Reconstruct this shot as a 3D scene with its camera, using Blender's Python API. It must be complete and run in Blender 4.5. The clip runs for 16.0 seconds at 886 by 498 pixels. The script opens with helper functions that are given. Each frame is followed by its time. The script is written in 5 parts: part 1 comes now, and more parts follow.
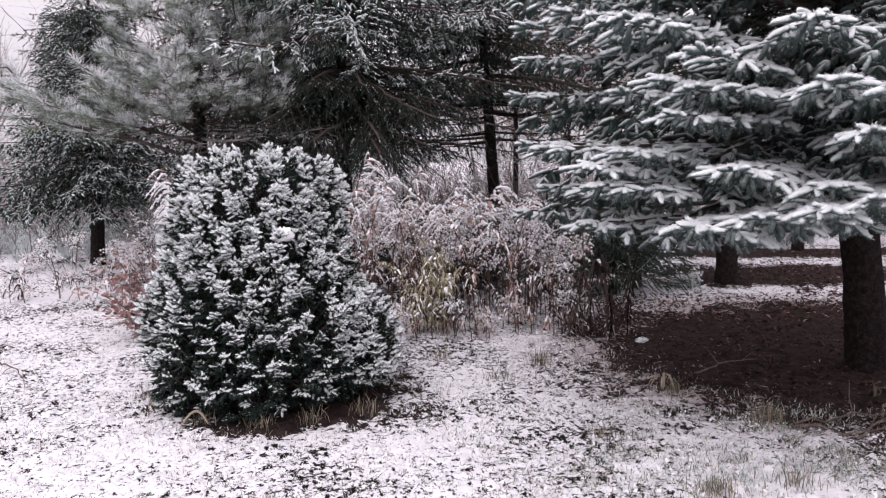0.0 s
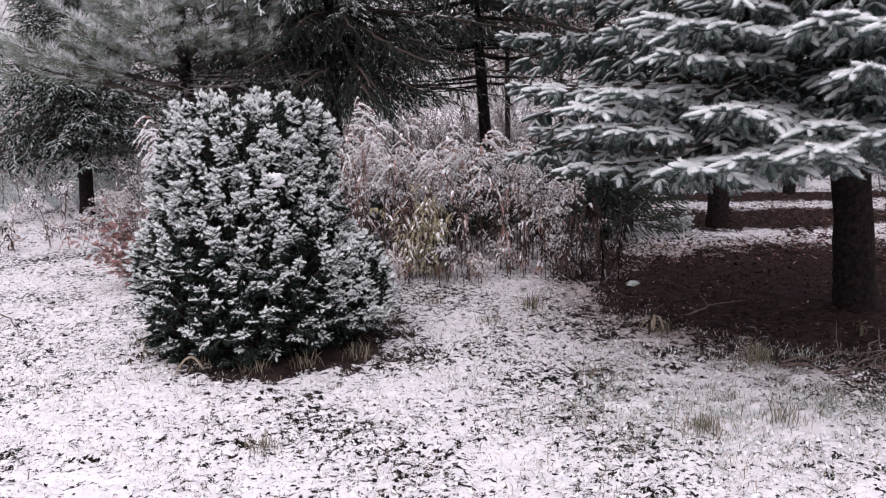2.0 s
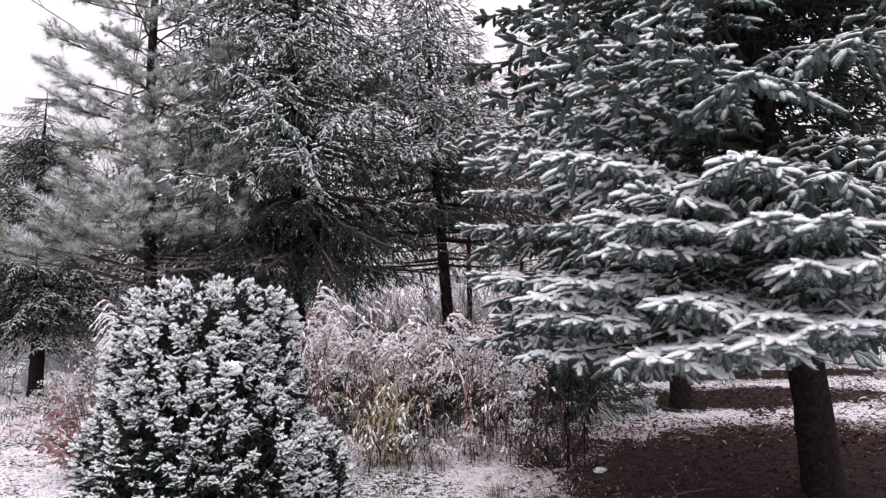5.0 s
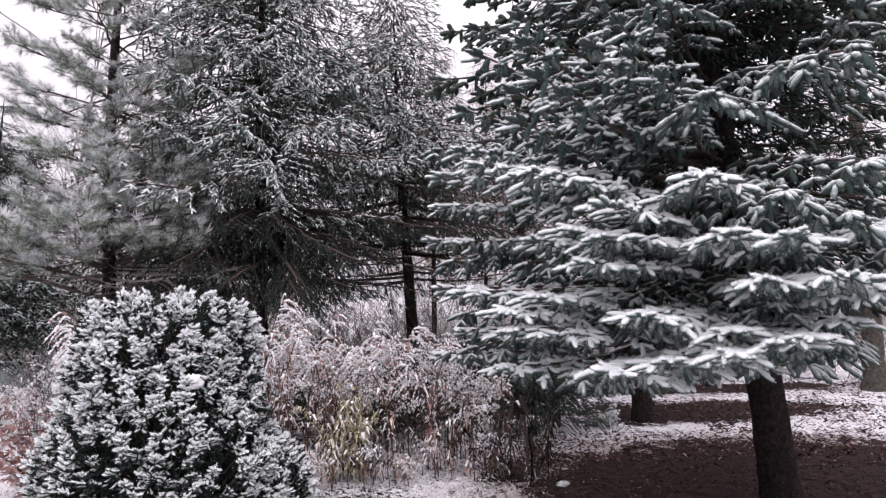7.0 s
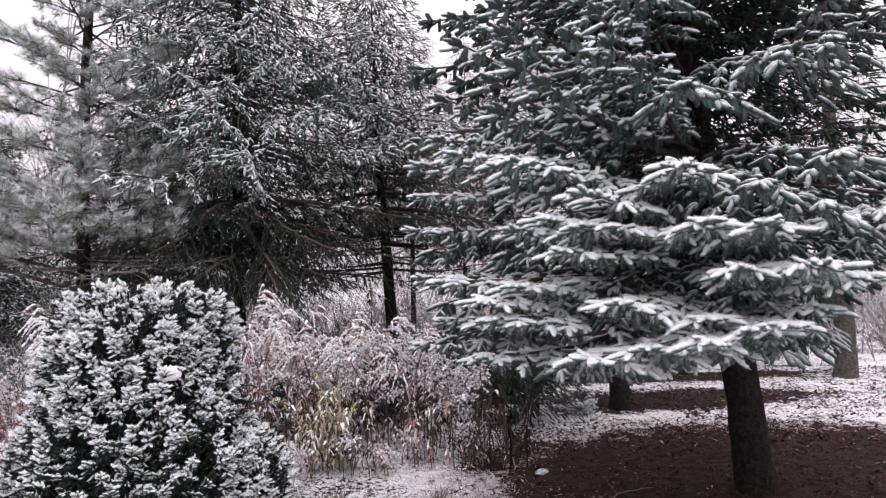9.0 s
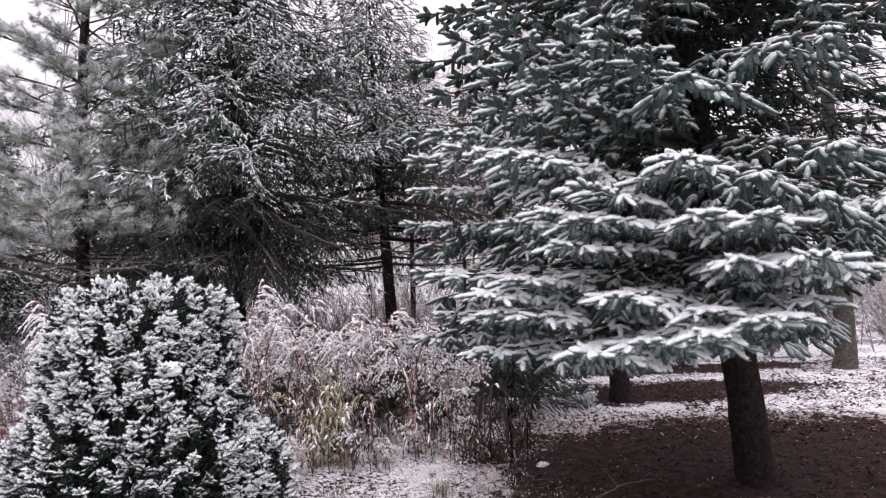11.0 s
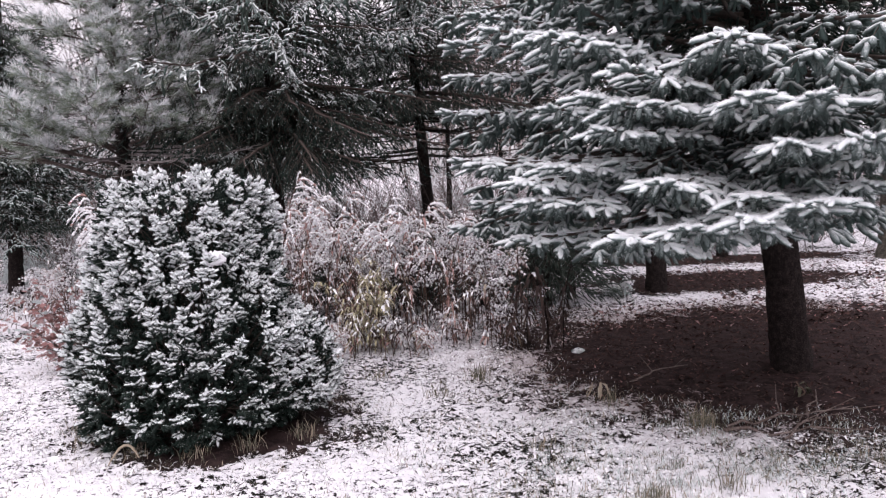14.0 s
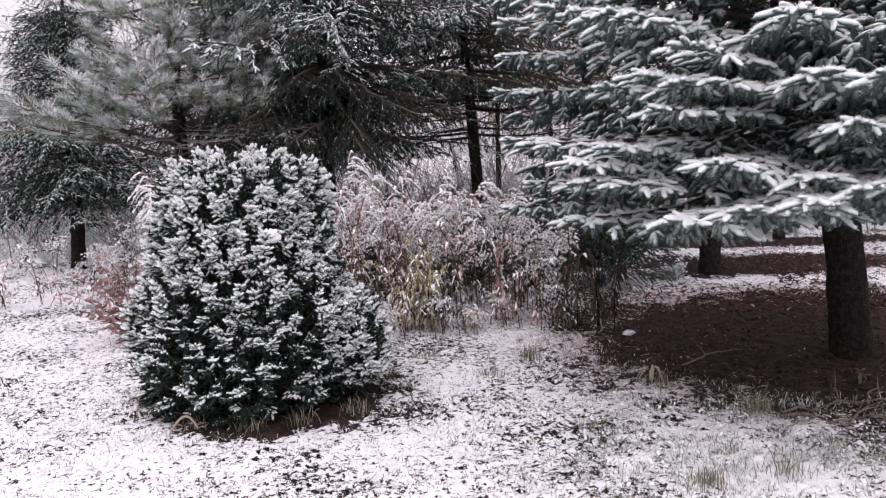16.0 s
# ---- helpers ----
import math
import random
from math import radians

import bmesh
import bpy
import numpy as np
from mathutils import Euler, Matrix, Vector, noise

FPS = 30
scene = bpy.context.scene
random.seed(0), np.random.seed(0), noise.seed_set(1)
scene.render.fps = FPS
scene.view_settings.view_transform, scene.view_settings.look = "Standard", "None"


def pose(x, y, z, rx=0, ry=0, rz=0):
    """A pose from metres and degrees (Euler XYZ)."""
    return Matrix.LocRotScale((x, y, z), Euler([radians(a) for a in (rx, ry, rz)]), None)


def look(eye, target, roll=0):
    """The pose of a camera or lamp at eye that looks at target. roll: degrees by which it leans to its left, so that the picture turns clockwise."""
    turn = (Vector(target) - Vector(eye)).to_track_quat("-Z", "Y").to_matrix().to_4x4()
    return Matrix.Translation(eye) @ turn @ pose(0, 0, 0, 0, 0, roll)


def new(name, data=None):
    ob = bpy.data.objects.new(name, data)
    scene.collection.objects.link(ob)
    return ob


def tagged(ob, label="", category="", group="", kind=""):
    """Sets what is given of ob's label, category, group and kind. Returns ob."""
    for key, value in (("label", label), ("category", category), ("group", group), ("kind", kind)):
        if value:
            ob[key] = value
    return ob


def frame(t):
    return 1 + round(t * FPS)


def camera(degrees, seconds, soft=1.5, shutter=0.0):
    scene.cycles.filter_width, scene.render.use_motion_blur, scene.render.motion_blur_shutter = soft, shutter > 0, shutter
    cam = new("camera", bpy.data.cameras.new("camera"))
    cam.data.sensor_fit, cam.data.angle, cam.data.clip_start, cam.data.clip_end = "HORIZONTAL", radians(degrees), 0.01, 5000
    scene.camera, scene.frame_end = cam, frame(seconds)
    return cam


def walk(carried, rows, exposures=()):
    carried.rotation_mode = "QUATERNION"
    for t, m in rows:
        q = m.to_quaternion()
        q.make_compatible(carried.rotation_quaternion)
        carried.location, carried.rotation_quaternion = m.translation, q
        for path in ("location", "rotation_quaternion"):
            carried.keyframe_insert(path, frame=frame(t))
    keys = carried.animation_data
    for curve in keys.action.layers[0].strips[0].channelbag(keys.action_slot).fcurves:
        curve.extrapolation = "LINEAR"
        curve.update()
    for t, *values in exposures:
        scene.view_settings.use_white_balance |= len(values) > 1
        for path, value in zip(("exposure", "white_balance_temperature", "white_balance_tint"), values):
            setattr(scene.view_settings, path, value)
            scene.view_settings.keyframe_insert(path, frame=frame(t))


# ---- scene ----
cam = camera(61.7, 16.0, soft=1.18)

# ---------- camera and its walk ----------
ROWS = (
    (0, 0.000, 0.000, 1.600, -0.06, -6.77, -1.00), (0.5, 0.007, -0.001, 1.580, -0.13, -8.60, -1.17),
    (1, 0.006, 0.005, 1.570, 0.01, -10.37, -1.28), (1.5, 0.007, 0.005, 1.567, 0.28, -11.43, -1.36),
    (2, 0.003, 0.007, 1.580, 0.46, -10.82, -1.44), (2.5, 0.000, 0.003, 1.607, 0.39, -8.47, -1.54),
    (3, 0.009, 0.007, 1.633, 0.30, -5.70, -1.88), (3.5, 0.013, -0.005, 1.650, 0.81, -3.09, -1.94),
    (4, 0.021, 0.003, 1.658, 1.60, -0.74, -1.68), (4.2, 0.019, 0.001, 1.658, 2.06, 0.10, -1.57),
    (5.2, 0.019, 0.003, 1.656, 3.85, 2.90, -1.25),
    (6.5, 0.019, 0.004, 1.652, 5.48, 3.58, -1.03), (7, 0.011, 0.001, 1.650, 6.33, 3.58, -1.02),
    (7.5, 0.010, 0.000, 1.647, 6.98, 3.38, -1.04), (8, 0.007, -0.001, 1.648, 7.51, 3.03, -1.09),
    (8.5, 0.011, 0.001, 1.644, 7.71, 2.66, -1.18), (9.7, 0.012, 0.001, 1.643, 8.22, 3.15, -1.38),
    (10.8, 0.013, 0.001, 1.642, 8.16, 2.94, -1.58), (11, 0.011, 0.004, 1.643, 7.98, 2.38, -1.67),
    (11.5, 0.013, 0.005, 1.642, 7.40, 1.04, -1.87), (12, 0.008, 0.008, 1.636, 6.93, -0.34, -2.01),
    (12.5, 0.009, 0.011, 1.637, 6.43, -1.95, -2.06), (13, 0.005, 0.002, 1.630, 5.89, -3.43, -2.12),
    (13.5, 0.003, 0.009, 1.627, 5.27, -5.10, -2.21), (14, 0.000, 0.013, 1.619, 4.96, -5.76, -2.18),
    (14.5, -0.003, 0.011, 1.618, 4.40, -6.24, -2.15), (15, -0.014, 0.005, 1.614, 3.16, -6.59, -2.15),
    (15.5, -0.029, 0.006, 1.620, 2.10, -6.85, -2.15), (16, -0.030, 0.010, 1.620, 1.26, -7.19, -2.08))


def aim(x, y, z, yaw, pitch, roll):
    a, b = radians(yaw), radians(pitch)
    way = Vector((math.sin(a) * math.cos(b), math.cos(a) * math.cos(b), math.sin(b)))
    return look((x, y, z), Vector((x, y, z)) + way, roll)


walk(cam, [(r[0], aim(*r[1:])) for r in ROWS], exposures=((0, 0.34, 6500, 24), (0.5, 0.23, 6500, 24), (1, 0.17, 6500, 24), (1.5, 0.14, 6500, 24), (2, 0.17, 6500, 24), (3, 0.31, 6500, 24), (4, 0.44, 6500, 24), (6.5, 0.49, 6500, 24), (12.5, 0.52, 6500, 24), (14, 0.48, 6500, 24), (16, 0.42, 6500, 24)))

# ---------- overcast sky and weak, very soft sun ----------
world = bpy.data.worlds.new("sky")
scene.world = world
world.use_nodes = True
nt = world.node_tree
sky = nt.nodes.new("ShaderNodeTexSky")
sky.sky_type, sky.sun_disc = "NISHITA", False
sky.sun_elevation, sky.sun_rotation = radians(57), radians(200)
hsv = nt.nodes.new("ShaderNodeHueSaturation")
hsv.inputs["Saturation"].default_value = 0.12
cloud = nt.nodes.new("ShaderNodeMix")
cloud.data_type = "RGBA"
cloud.inputs[0].default_value = 0.75
cloud.inputs[7].default_value = (9.6, 9.6, 9.8, 1)
nt.links.new(sky.outputs[0], hsv.inputs["Color"])
nt.links.new(hsv.outputs[0], cloud.inputs[6])
# an overcast sky is brighter overhead than at the horizon
place = nt.nodes.new("ShaderNodeTexCoord")
split = nt.nodes.new("ShaderNodeSeparateXYZ")
rise = nt.nodes.new("ShaderNodeMapRange")
rise.inputs[3].default_value, rise.inputs[4].default_value = 0.6, 1.6
dome = nt.nodes.new("ShaderNodeVectorMath")
dome.operation = "SCALE"
nt.links.new(place.outputs["Generated"], split.inputs[0])
nt.links.new(split.outputs[2], rise.inputs[0])
nt.links.new(cloud.outputs[2], dome.inputs[0])
nt.links.new(rise.outputs[0], dome.inputs["Scale"])
nt.links.new(dome.outputs[0], nt.nodes["Background"].inputs[0])
nt.nodes["Background"].inputs[1].default_value = 0.105
sun = new("sun", bpy.data.lights.new("sun", "SUN"))
sun.data.energy, sun.data.angle, sun.data.color = 0.9, radians(60), (1, 0.98, 0.95)
sun.matrix_world = look((0, 0, 0), (0.2, 0.5, -0.85))


# ---------- materials ----------
def mat(name, base, dark=None, scale=20.0, rough=0.8, bump=0.0, bump_scale=60.0, island=0.0, light=None, subsurface=0.0):
    """A rough surface whose colour wanders between tones at two scales."""
    m = bpy.data.materials.new(name)
    m.use_nodes = True
    t = m.node_tree
    b = t.nodes["Principled BSDF"]
    b.inputs["Roughness"].default_value = rough
    b.inputs["Specular IOR Level"].default_value = 0.06
    geo = t.nodes.new("ShaderNodeNewGeometry")
    dark = dark or tuple(c * 0.6 for c in base)
    light = light or tuple(min(0.95, c * 1.25) for c in base)
    n1, n2 = t.nodes.new("ShaderNodeTexNoise"), t.nodes.new("ShaderNodeTexNoise")
    for n, s in ((n1, scale), (n2, scale * 6.3)):
        n.inputs["Scale"].default_value, n.inputs["Detail"].default_value = s, 4
        t.links.new(geo.outputs["Position"], n.inputs["Vector"])
    ad = t.nodes.new("ShaderNodeMath")
    ad.operation = "MULTIPLY_ADD"
    t.links.new(n1.outputs[0], ad.inputs[0])
    ad.inputs[1].default_value = 0.6
    t.links.new(n2.outputs[0], ad.inputs[2])
    fac = ad.outputs[0]
    if island:
        more = t.nodes.new("ShaderNodeMath")
        more.operation = "MULTIPLY_ADD"
        t.links.new(geo.outputs["Random Per Island"], more.inputs[0])
        more.inputs[1].default_value = island
        t.links.new(fac, more.inputs[2])
        fac = more.outputs[0]
    ramp = t.nodes.new("ShaderNodeValToRGB")
    ramp.color_ramp.elements[0].position, ramp.color_ramp.elements[1].position = 0.55, 1.05 + island * 0.8
    ramp.color_ramp.elements[0].color, ramp.color_ramp.elements[1].color = (*dark, 1), (*light, 1)
    mid = ramp.color_ramp.elements.new(0.8 + island * 0.4)
    mid.color = (*base, 1)
    t.links.new(fac, ramp.inputs[0])
    t.links.new(ramp.outputs[0], b.inputs["Base Color"])
    if subsurface:
        b.inputs["Subsurface Weight"].default_value = subsurface
        b.inputs["Subsurface Radius"].default_value = (0.02, 0.02, 0.02)
    if bump:
        n3, bu = t.nodes.new("ShaderNodeTexNoise"), t.nodes.new("ShaderNodeBump")
        n3.inputs["Scale"].default_value, n3.inputs["Detail"].default_value = bump_scale, 6
        t.links.new(geo.outputs["Position"], n3.inputs["Vector"])
        bu.inputs["Strength"].default_value, bu.inputs["Distance"].default_value = bump, 0.02
        t.links.new(n3.outputs[0], bu.inputs["Height"])
        t.links.new(bu.outputs[0], b.inputs["Normal"])
    return m


SNOW = mat("snow", (0.87, 0.87, 0.885), (0.76, 0.76, 0.785), 30, 0.7, 0.3, 90, light=(0.92, 0.92, 0.93))
FROST = mat("frosted_needles", (0.47, 0.535, 0.525), (0.275, 0.335, 0.325), 40, 0.8, island=0.5, light=(0.7, 0.75, 0.745))
BLUE = mat("blue_green_needles", (0.056, 0.083, 0.076), (0.028, 0.045, 0.041), 12, 0.65, island=0.5, light=(0.13, 0.155, 0.148))
HOAR = mat("rimed_spruce_twigs", (0.35, 0.415, 0.395), (0.19, 0.24, 0.225), 3, 0.8, island=0.5, light=(0.52, 0.57, 0.555))
# darkened below true needle green; the crowns' inner shade is in this colour
GREEN = mat("shade_dark_green_needles", (0.018, 0.03, 0.0245), (0.008, 0.0145, 0.0118), 12, 0.6, island=0.5, light=(0.046, 0.06, 0.052))
FIR = mat("grey_green_needles", (0.04, 0.056, 0.047), (0.02, 0.029, 0.025), 8, 0.6, island=0.5, light=(0.12, 0.145, 0.12))
PINE = mat("pine_needles", (0.175, 0.215, 0.16), (0.055, 0.075, 0.055), 2.5, 0.6, island=0.5, light=(0.46, 0.5, 0.43))
BARK = mat("dark_bark", (0.02, 0.0155, 0.0145), (0.0085, 0.0068, 0.0068), 25, 0.95, 1.0, 45, light=(0.05, 0.039, 0.036))
GREYBARK = mat("lichen_grey_bark", (0.085, 0.077, 0.066), (0.03, 0.026, 0.023), 18, 0.95, 1.0, 40, light=(0.17, 0.16, 0.135))
TWIG = mat("twig_bark", (0.085, 0.068, 0.06), (0.04, 0.032, 0.03), 30, 0.9)
GREYTWIG = mat("grey_twig", (0.2, 0.18, 0.175), (0.1, 0.085, 0.085), 10, 0.9, light=(0.36, 0.33, 0.33))
WEED = mat("dead_weed_leaf", (0.36, 0.225, 0.2), (0.085, 0.052, 0.046), 2.2, 0.9, island=0.6, light=(0.62, 0.48, 0.435))
WEEDSTEM = mat("dead_weed_stem", (0.1, 0.068, 0.055), (0.05, 0.034, 0.03), 12, 0.9, island=0.4)
YELLOW = mat("yellowing_leaf", (0.35, 0.32, 0.215), (0.2, 0.19, 0.1), 9, 0.85, island=0.5, light=(0.52, 0.48, 0.32))
WITHERED = mat("withered_leaf", (0.045, 0.032, 0.03), (0.02, 0.015, 0.014), 9, 0.9, island=0.5, light=(0.1, 0.07, 0.06))
OAK = mat("russet_leaf", (0.3, 0.165, 0.155), (0.15, 0.072, 0.068), 9, 0.85, island=0.6, light=(0.46, 0.34, 0.33))
GRASS = mat("winter_grass", (0.1, 0.1, 0.072), (0.045, 0.045, 0.034), 4, 0.85, island=0.7, light=(0.21, 0.2, 0.15))
STRAW = mat("straw_grass", (0.3, 0.25, 0.19), (0.16, 0.13, 0.1), 5, 0.85, island=0.6, light=(0.42, 0.37, 0.3))
LITTER = mat("fallen_leaves", (0.062, 0.036, 0.032), (0.024, 0.0145, 0.0135), 8, 0.95, island=0.8, light=(0.15, 0.09, 0.077))



def coat(name, needle, frost, lo, mid, hi):
    """Dense needles with snow lying on whatever faces the sky."""
    m = bpy.data.materials.new(name)
    m.use_nodes = True
    t = m.node_tree
    b = t.nodes["Principled BSDF"]
    b.inputs["Roughness"].default_value = 0.75
    b.inputs["Specular IOR Level"].default_value = 0.06
    geo, sep = t.nodes.new("ShaderNodeNewGeometry"), t.nodes.new("ShaderNodeSeparateXYZ")
    t.links.new(geo.outputs["Normal"], sep.inputs[0])
    total = sep.outputs[2]
    for scale, amount in ((38, 0.9), (170, 1.1)):
        n, k = t.nodes.new("ShaderNodeTexNoise"), t.nodes.new("ShaderNodeMath")
        n.inputs["Scale"].default_value, n.inputs["Detail"].default_value = scale, 3
        k.operation = "MULTIPLY_ADD"
        k.inputs[1].default_value = amount
        t.links.new(geo.outputs["Position"], n.inputs["Vector"])
        t.links.new(n.outputs[0], k.inputs[0])
        t.links.new(total, k.inputs[2])
        total = k.outputs[0]
    span = t.nodes.new("ShaderNodeMapRange")
    span.inputs[1].default_value, span.inputs[2].default_value = 0.0, 2.0
    t.links.new(total, span.inputs[0])
    ramp = t.nodes.new("ShaderNodeValToRGB")
    e = ramp.color_ramp.elements
    e[0].position, e[1].position = lo, hi
    e[0].color, e[1].color = (*needle, 1), (0.86, 0.9, 0.905, 1)
    e.new(mid).color = (*frost, 1)
    t.links.new(span.outputs[0], ramp.inputs[0])
    t.links.new(ramp.outputs[0], b.inputs["Base Color"])
    n, bu = t.nodes.new("ShaderNodeTexNoise"), t.nodes.new("ShaderNodeBump")
    n.inputs["Scale"].default_value, n.inputs["Detail"].default_value = 230, 4
    bu.inputs["Strength"].default_value, bu.inputs["Distance"].default_value = 0.9, 0.008
    t.links.new(geo.outputs["Position"], n.inputs["Vector"])
    t.links.new(n.outputs[0], bu.inputs["Height"])
    t.links.new(bu.outputs[0], b.inputs["Normal"])
    return m


COAT = coat("snow_coated_needles", (0.1, 0.138, 0.13), (0.53, 0.61, 0.6), 0.2, 0.45, 0.66)
COATG = coat("rime_on_green_needles", (0.15, 0.185, 0.17), (0.44, 0.49, 0.47), 0.18, 0.5, 0.76)
RIMEG = coat("thin_rime_on_green_needles", (0.065, 0.105, 0.092), (0.28, 0.36, 0.335), 0.4, 0.7, 1.0)
RIME = coat("rimed_needles", (0.058, 0.078, 0.073), (0.25, 0.3, 0.292), 0.4, 0.74, 1.0)
TIPS = coat("snow_tipped_shoots", (0.12, 0.15, 0.137), (0.68, 0.71, 0.7), 0.1, 0.3, 0.46)
DUST = coat("dusted_shoots", (0.045, 0.06, 0.053), (0.42, 0.455, 0.44), 0.3, 0.56, 0.82)
CROWN = coat("thickly_snowed_shoots", (0.3, 0.33, 0.315), (0.78, 0.8, 0.795), 0.05, 0.26, 0.42)

TRUNK = Vector((3.17, 5.4, 0))          # foot of the blue spruce


def ground_material():
    """Thin broken snow over turf; brown needle litter below the large spruce and the trees behind it."""
    m = bpy.data.materials.new("snowy_turf")
    m.use_nodes = True
    t = m.node_tree
    L = t.links.new
    b = t.nodes["Principled BSDF"]
    b.inputs["Roughness"].default_value = 0.9
    b.inputs["Specular IOR Level"].default_value = 0.05
    geo = t.nodes.new("ShaderNodeNewGeometry")

    def noise_at(scale, detail=5, rough=0.6):
        n = t.nodes.new("ShaderNodeTexNoise")
        n.inputs["Scale"].default_value, n.inputs["Detail"].default_value, n.inputs["Roughness"].default_value = scale, detail, rough
        L(geo.outputs["Position"], n.inputs["Vector"])
        return n.outputs[0]

    def calc(op, a, c, d=None):
        n = t.nodes.new("ShaderNodeMath")
        n.operation = op
        for i, v in enumerate((a, c, d)):
            if v is None:
                continue
            if isinstance(v, (int, float)):
                n.inputs[i].default_value = v
            else:
                L(v, n.inputs[i])
        return n.outputs[0]

    def band(v, lo, hi):
        n = t.nodes.new("ShaderNodeMapRange")
        n.interpolation_type = "SMOOTHSTEP"
        n.inputs[1].default_value, n.inputs[2].default_value = lo, hi
        L(v, n.inputs[0])
        return n.outputs[0]

    def blend(f, a, c):
        n = t.nodes.new("ShaderNodeMix")
        n.data_type = "RGBA"
        L(f, n.inputs[0])
        for i, v in ((6, a), (7, c)):
            if isinstance(v, tuple):
                n.inputs[i].default_value = (*v, 1)
            else:
                L(v, n.inputs[i])
        return n.outputs[2]

    def patch(x, y, rx, ry):
        """0 in the patch's middle, 1 at its rim."""
        sep = t.nodes.new("ShaderNodeSeparateXYZ")
        L(geo.outputs["Position"], sep.inputs[0])
        u = calc("MULTIPLY", calc("SUBTRACT", sep.outputs[0], x), 1 / rx)
        v = calc("MULTIPLY", calc("SUBTRACT", sep.outputs[1], y), 1 / ry)
        return calc("SQRT", calc("ADD", calc("MULTIPLY", u, u), calc("MULTIPLY", v, v)), 0)

    wide, fine, grain = noise_at(0.9), noise_at(9, 6, 0.7), noise_at(25, 4, 0.7)
    snow = calc("ADD", calc("MULTIPLY", fine, 0.35), calc("ADD", calc("MULTIPLY", grain, 1.3), calc("MULTIPLY", wide, 0.85)))
    snow = calc("ADD", snow, calc("MULTIPLY", noise_at(90, 3, 0.6), 0.6))
    for x, y, rx, ry, amount in PATCHES:
        near = band(calc("ADD", patch(x, y, rx, ry), calc("MULTIPLY", calc("SUBTRACT", noise_at(1.9, 9, 0.75), 0.5), 2.8)), 1.45, 0.58)
        snow = calc("SUBTRACT", snow, calc("MULTIPLY", near, amount))
    cover = band(snow, 1.445, 1.49)
    soil = blend(band(fine, 0.35, 0.65), (0.017, 0.0112, 0.011), (0.047, 0.031, 0.0295))
    turf = blend(band(noise_at(25), 0.42, 0.62), (0.011, 0.0105, 0.009), (0.045, 0.043, 0.033))
    under = 0.0
    for x, y, rx, ry, amount in PATCHES:
        near = band(calc("ADD", patch(x, y, rx, ry), calc("MULTIPLY", calc("SUBTRACT", noise_at(1.9, 9, 0.75), 0.5), 2.8)), 1.45, 0.85)
        under = calc("MAXIMUM", near, under)
    wider = band(calc("ADD", patch(*PATCHES[0][:4]), calc("MULTIPLY", calc("SUBTRACT", noise_at(2.6, 6, 0.7), 0.5), 1.4)), 1.75, 1.2)
    under = calc("MAXIMUM", wider, under)
    low = blend(under, turf, soil)
    white = blend(band(fine, 0.3, 0.7), (0.72, 0.71, 0.74), (0.85, 0.84, 0.86))
    x, y, rx, ry, amount = PATCHES[0]
    thin = band(calc("ADD", patch(x, y, rx, ry), calc("MULTIPLY", calc("SUBTRACT", fine, 0.5), 1.1)), 1.7, 1.0)
    L(blend(cover, low, blend(thin, white, (0.34, 0.285, 0.28))), b.inputs["Base Color"])
    bu = t.nodes.new("ShaderNodeBump")
    bu.inputs["Strength"].default_value, bu.inputs["Distance"].default_value = 0.8, 0.02
    L(calc("ADD", calc("MULTIPLY", cover, 0.6), grain), bu.inputs["Height"])
    L(bu.outputs[0], b.inputs["Normal"])
    return m


# bare patches: middle, half widths, how bare
PATCHES = ((3.75, 6.0, 2.1, 1.68, 0.8), (4.6, 9.95, 1.75, 0.75, 0.5), (-1.06, 5.03, 0.68, 0.66, 0.62), (5.6, 12.1, 2.4, 0.5, 0.45))


# ---------- mesh helpers ----------
class Soup:
    """Triangles gathered as arrays, each with a material number."""

    def __init__(self):
        self.v, self.f, self.m, self.n = [], [], [], 0

    def add(self, v, f, m):
        v, f = np.asarray(v, float).reshape(-1, 3), np.asarray(f, int).reshape(-1, 3)
        self.v.append(v)
        self.f.append(f + self.n)
        self.m.append(np.broadcast_to(np.asarray(m, int), (len(f),)))
        self.n += len(v)

    def tris(self, corners, m):
        self.add(corners, np.arange(len(corners.reshape(-1, 3))), m)

    def mesh(self, name, materials, smooth=False):
        me = bpy.data.meshes.new(name)
        v, f, m = np.concatenate(self.v), np.concatenate(self.f), np.concatenate(self.m)
        me.vertices.add(len(v))
        me.vertices.foreach_set("co", v.ravel())
        me.loops.add(f.size)
        me.loops.foreach_set("vertex_index", f.ravel())
        me.polygons.add(len(f))
        me.polygons.foreach_set("loop_start", np.arange(0, f.size, 3))
        me.polygons.foreach_set("material_index", m)
        if smooth:
            me.polygons.foreach_set("use_smooth", np.ones(len(f), bool))
        for x in materials:
            me.materials.append(x)
        me.update(calc_edges=True)
        me.validate()
        return me


def put(name, me, parent=None, m=None):
    ob = new(name, me)
    if parent is not None:
        ob.parent = parent
    if m is not None:
        ob.matrix_basis = m
    return ob


def unit(a):
    return a / (np.linalg.norm(a, axis=-1, keepdims=True) + 1e-9)


def across(d):
    """Two directions square to each d, the first level."""
    u = np.cross(d, np.array([0, 0, 1.0]))
    flat = np.linalg.norm(u, axis=-1) < 0.05
    u[flat] = np.array([1.0, 0, 0])
    u = unit(u)
    return u, np.cross(u, d)


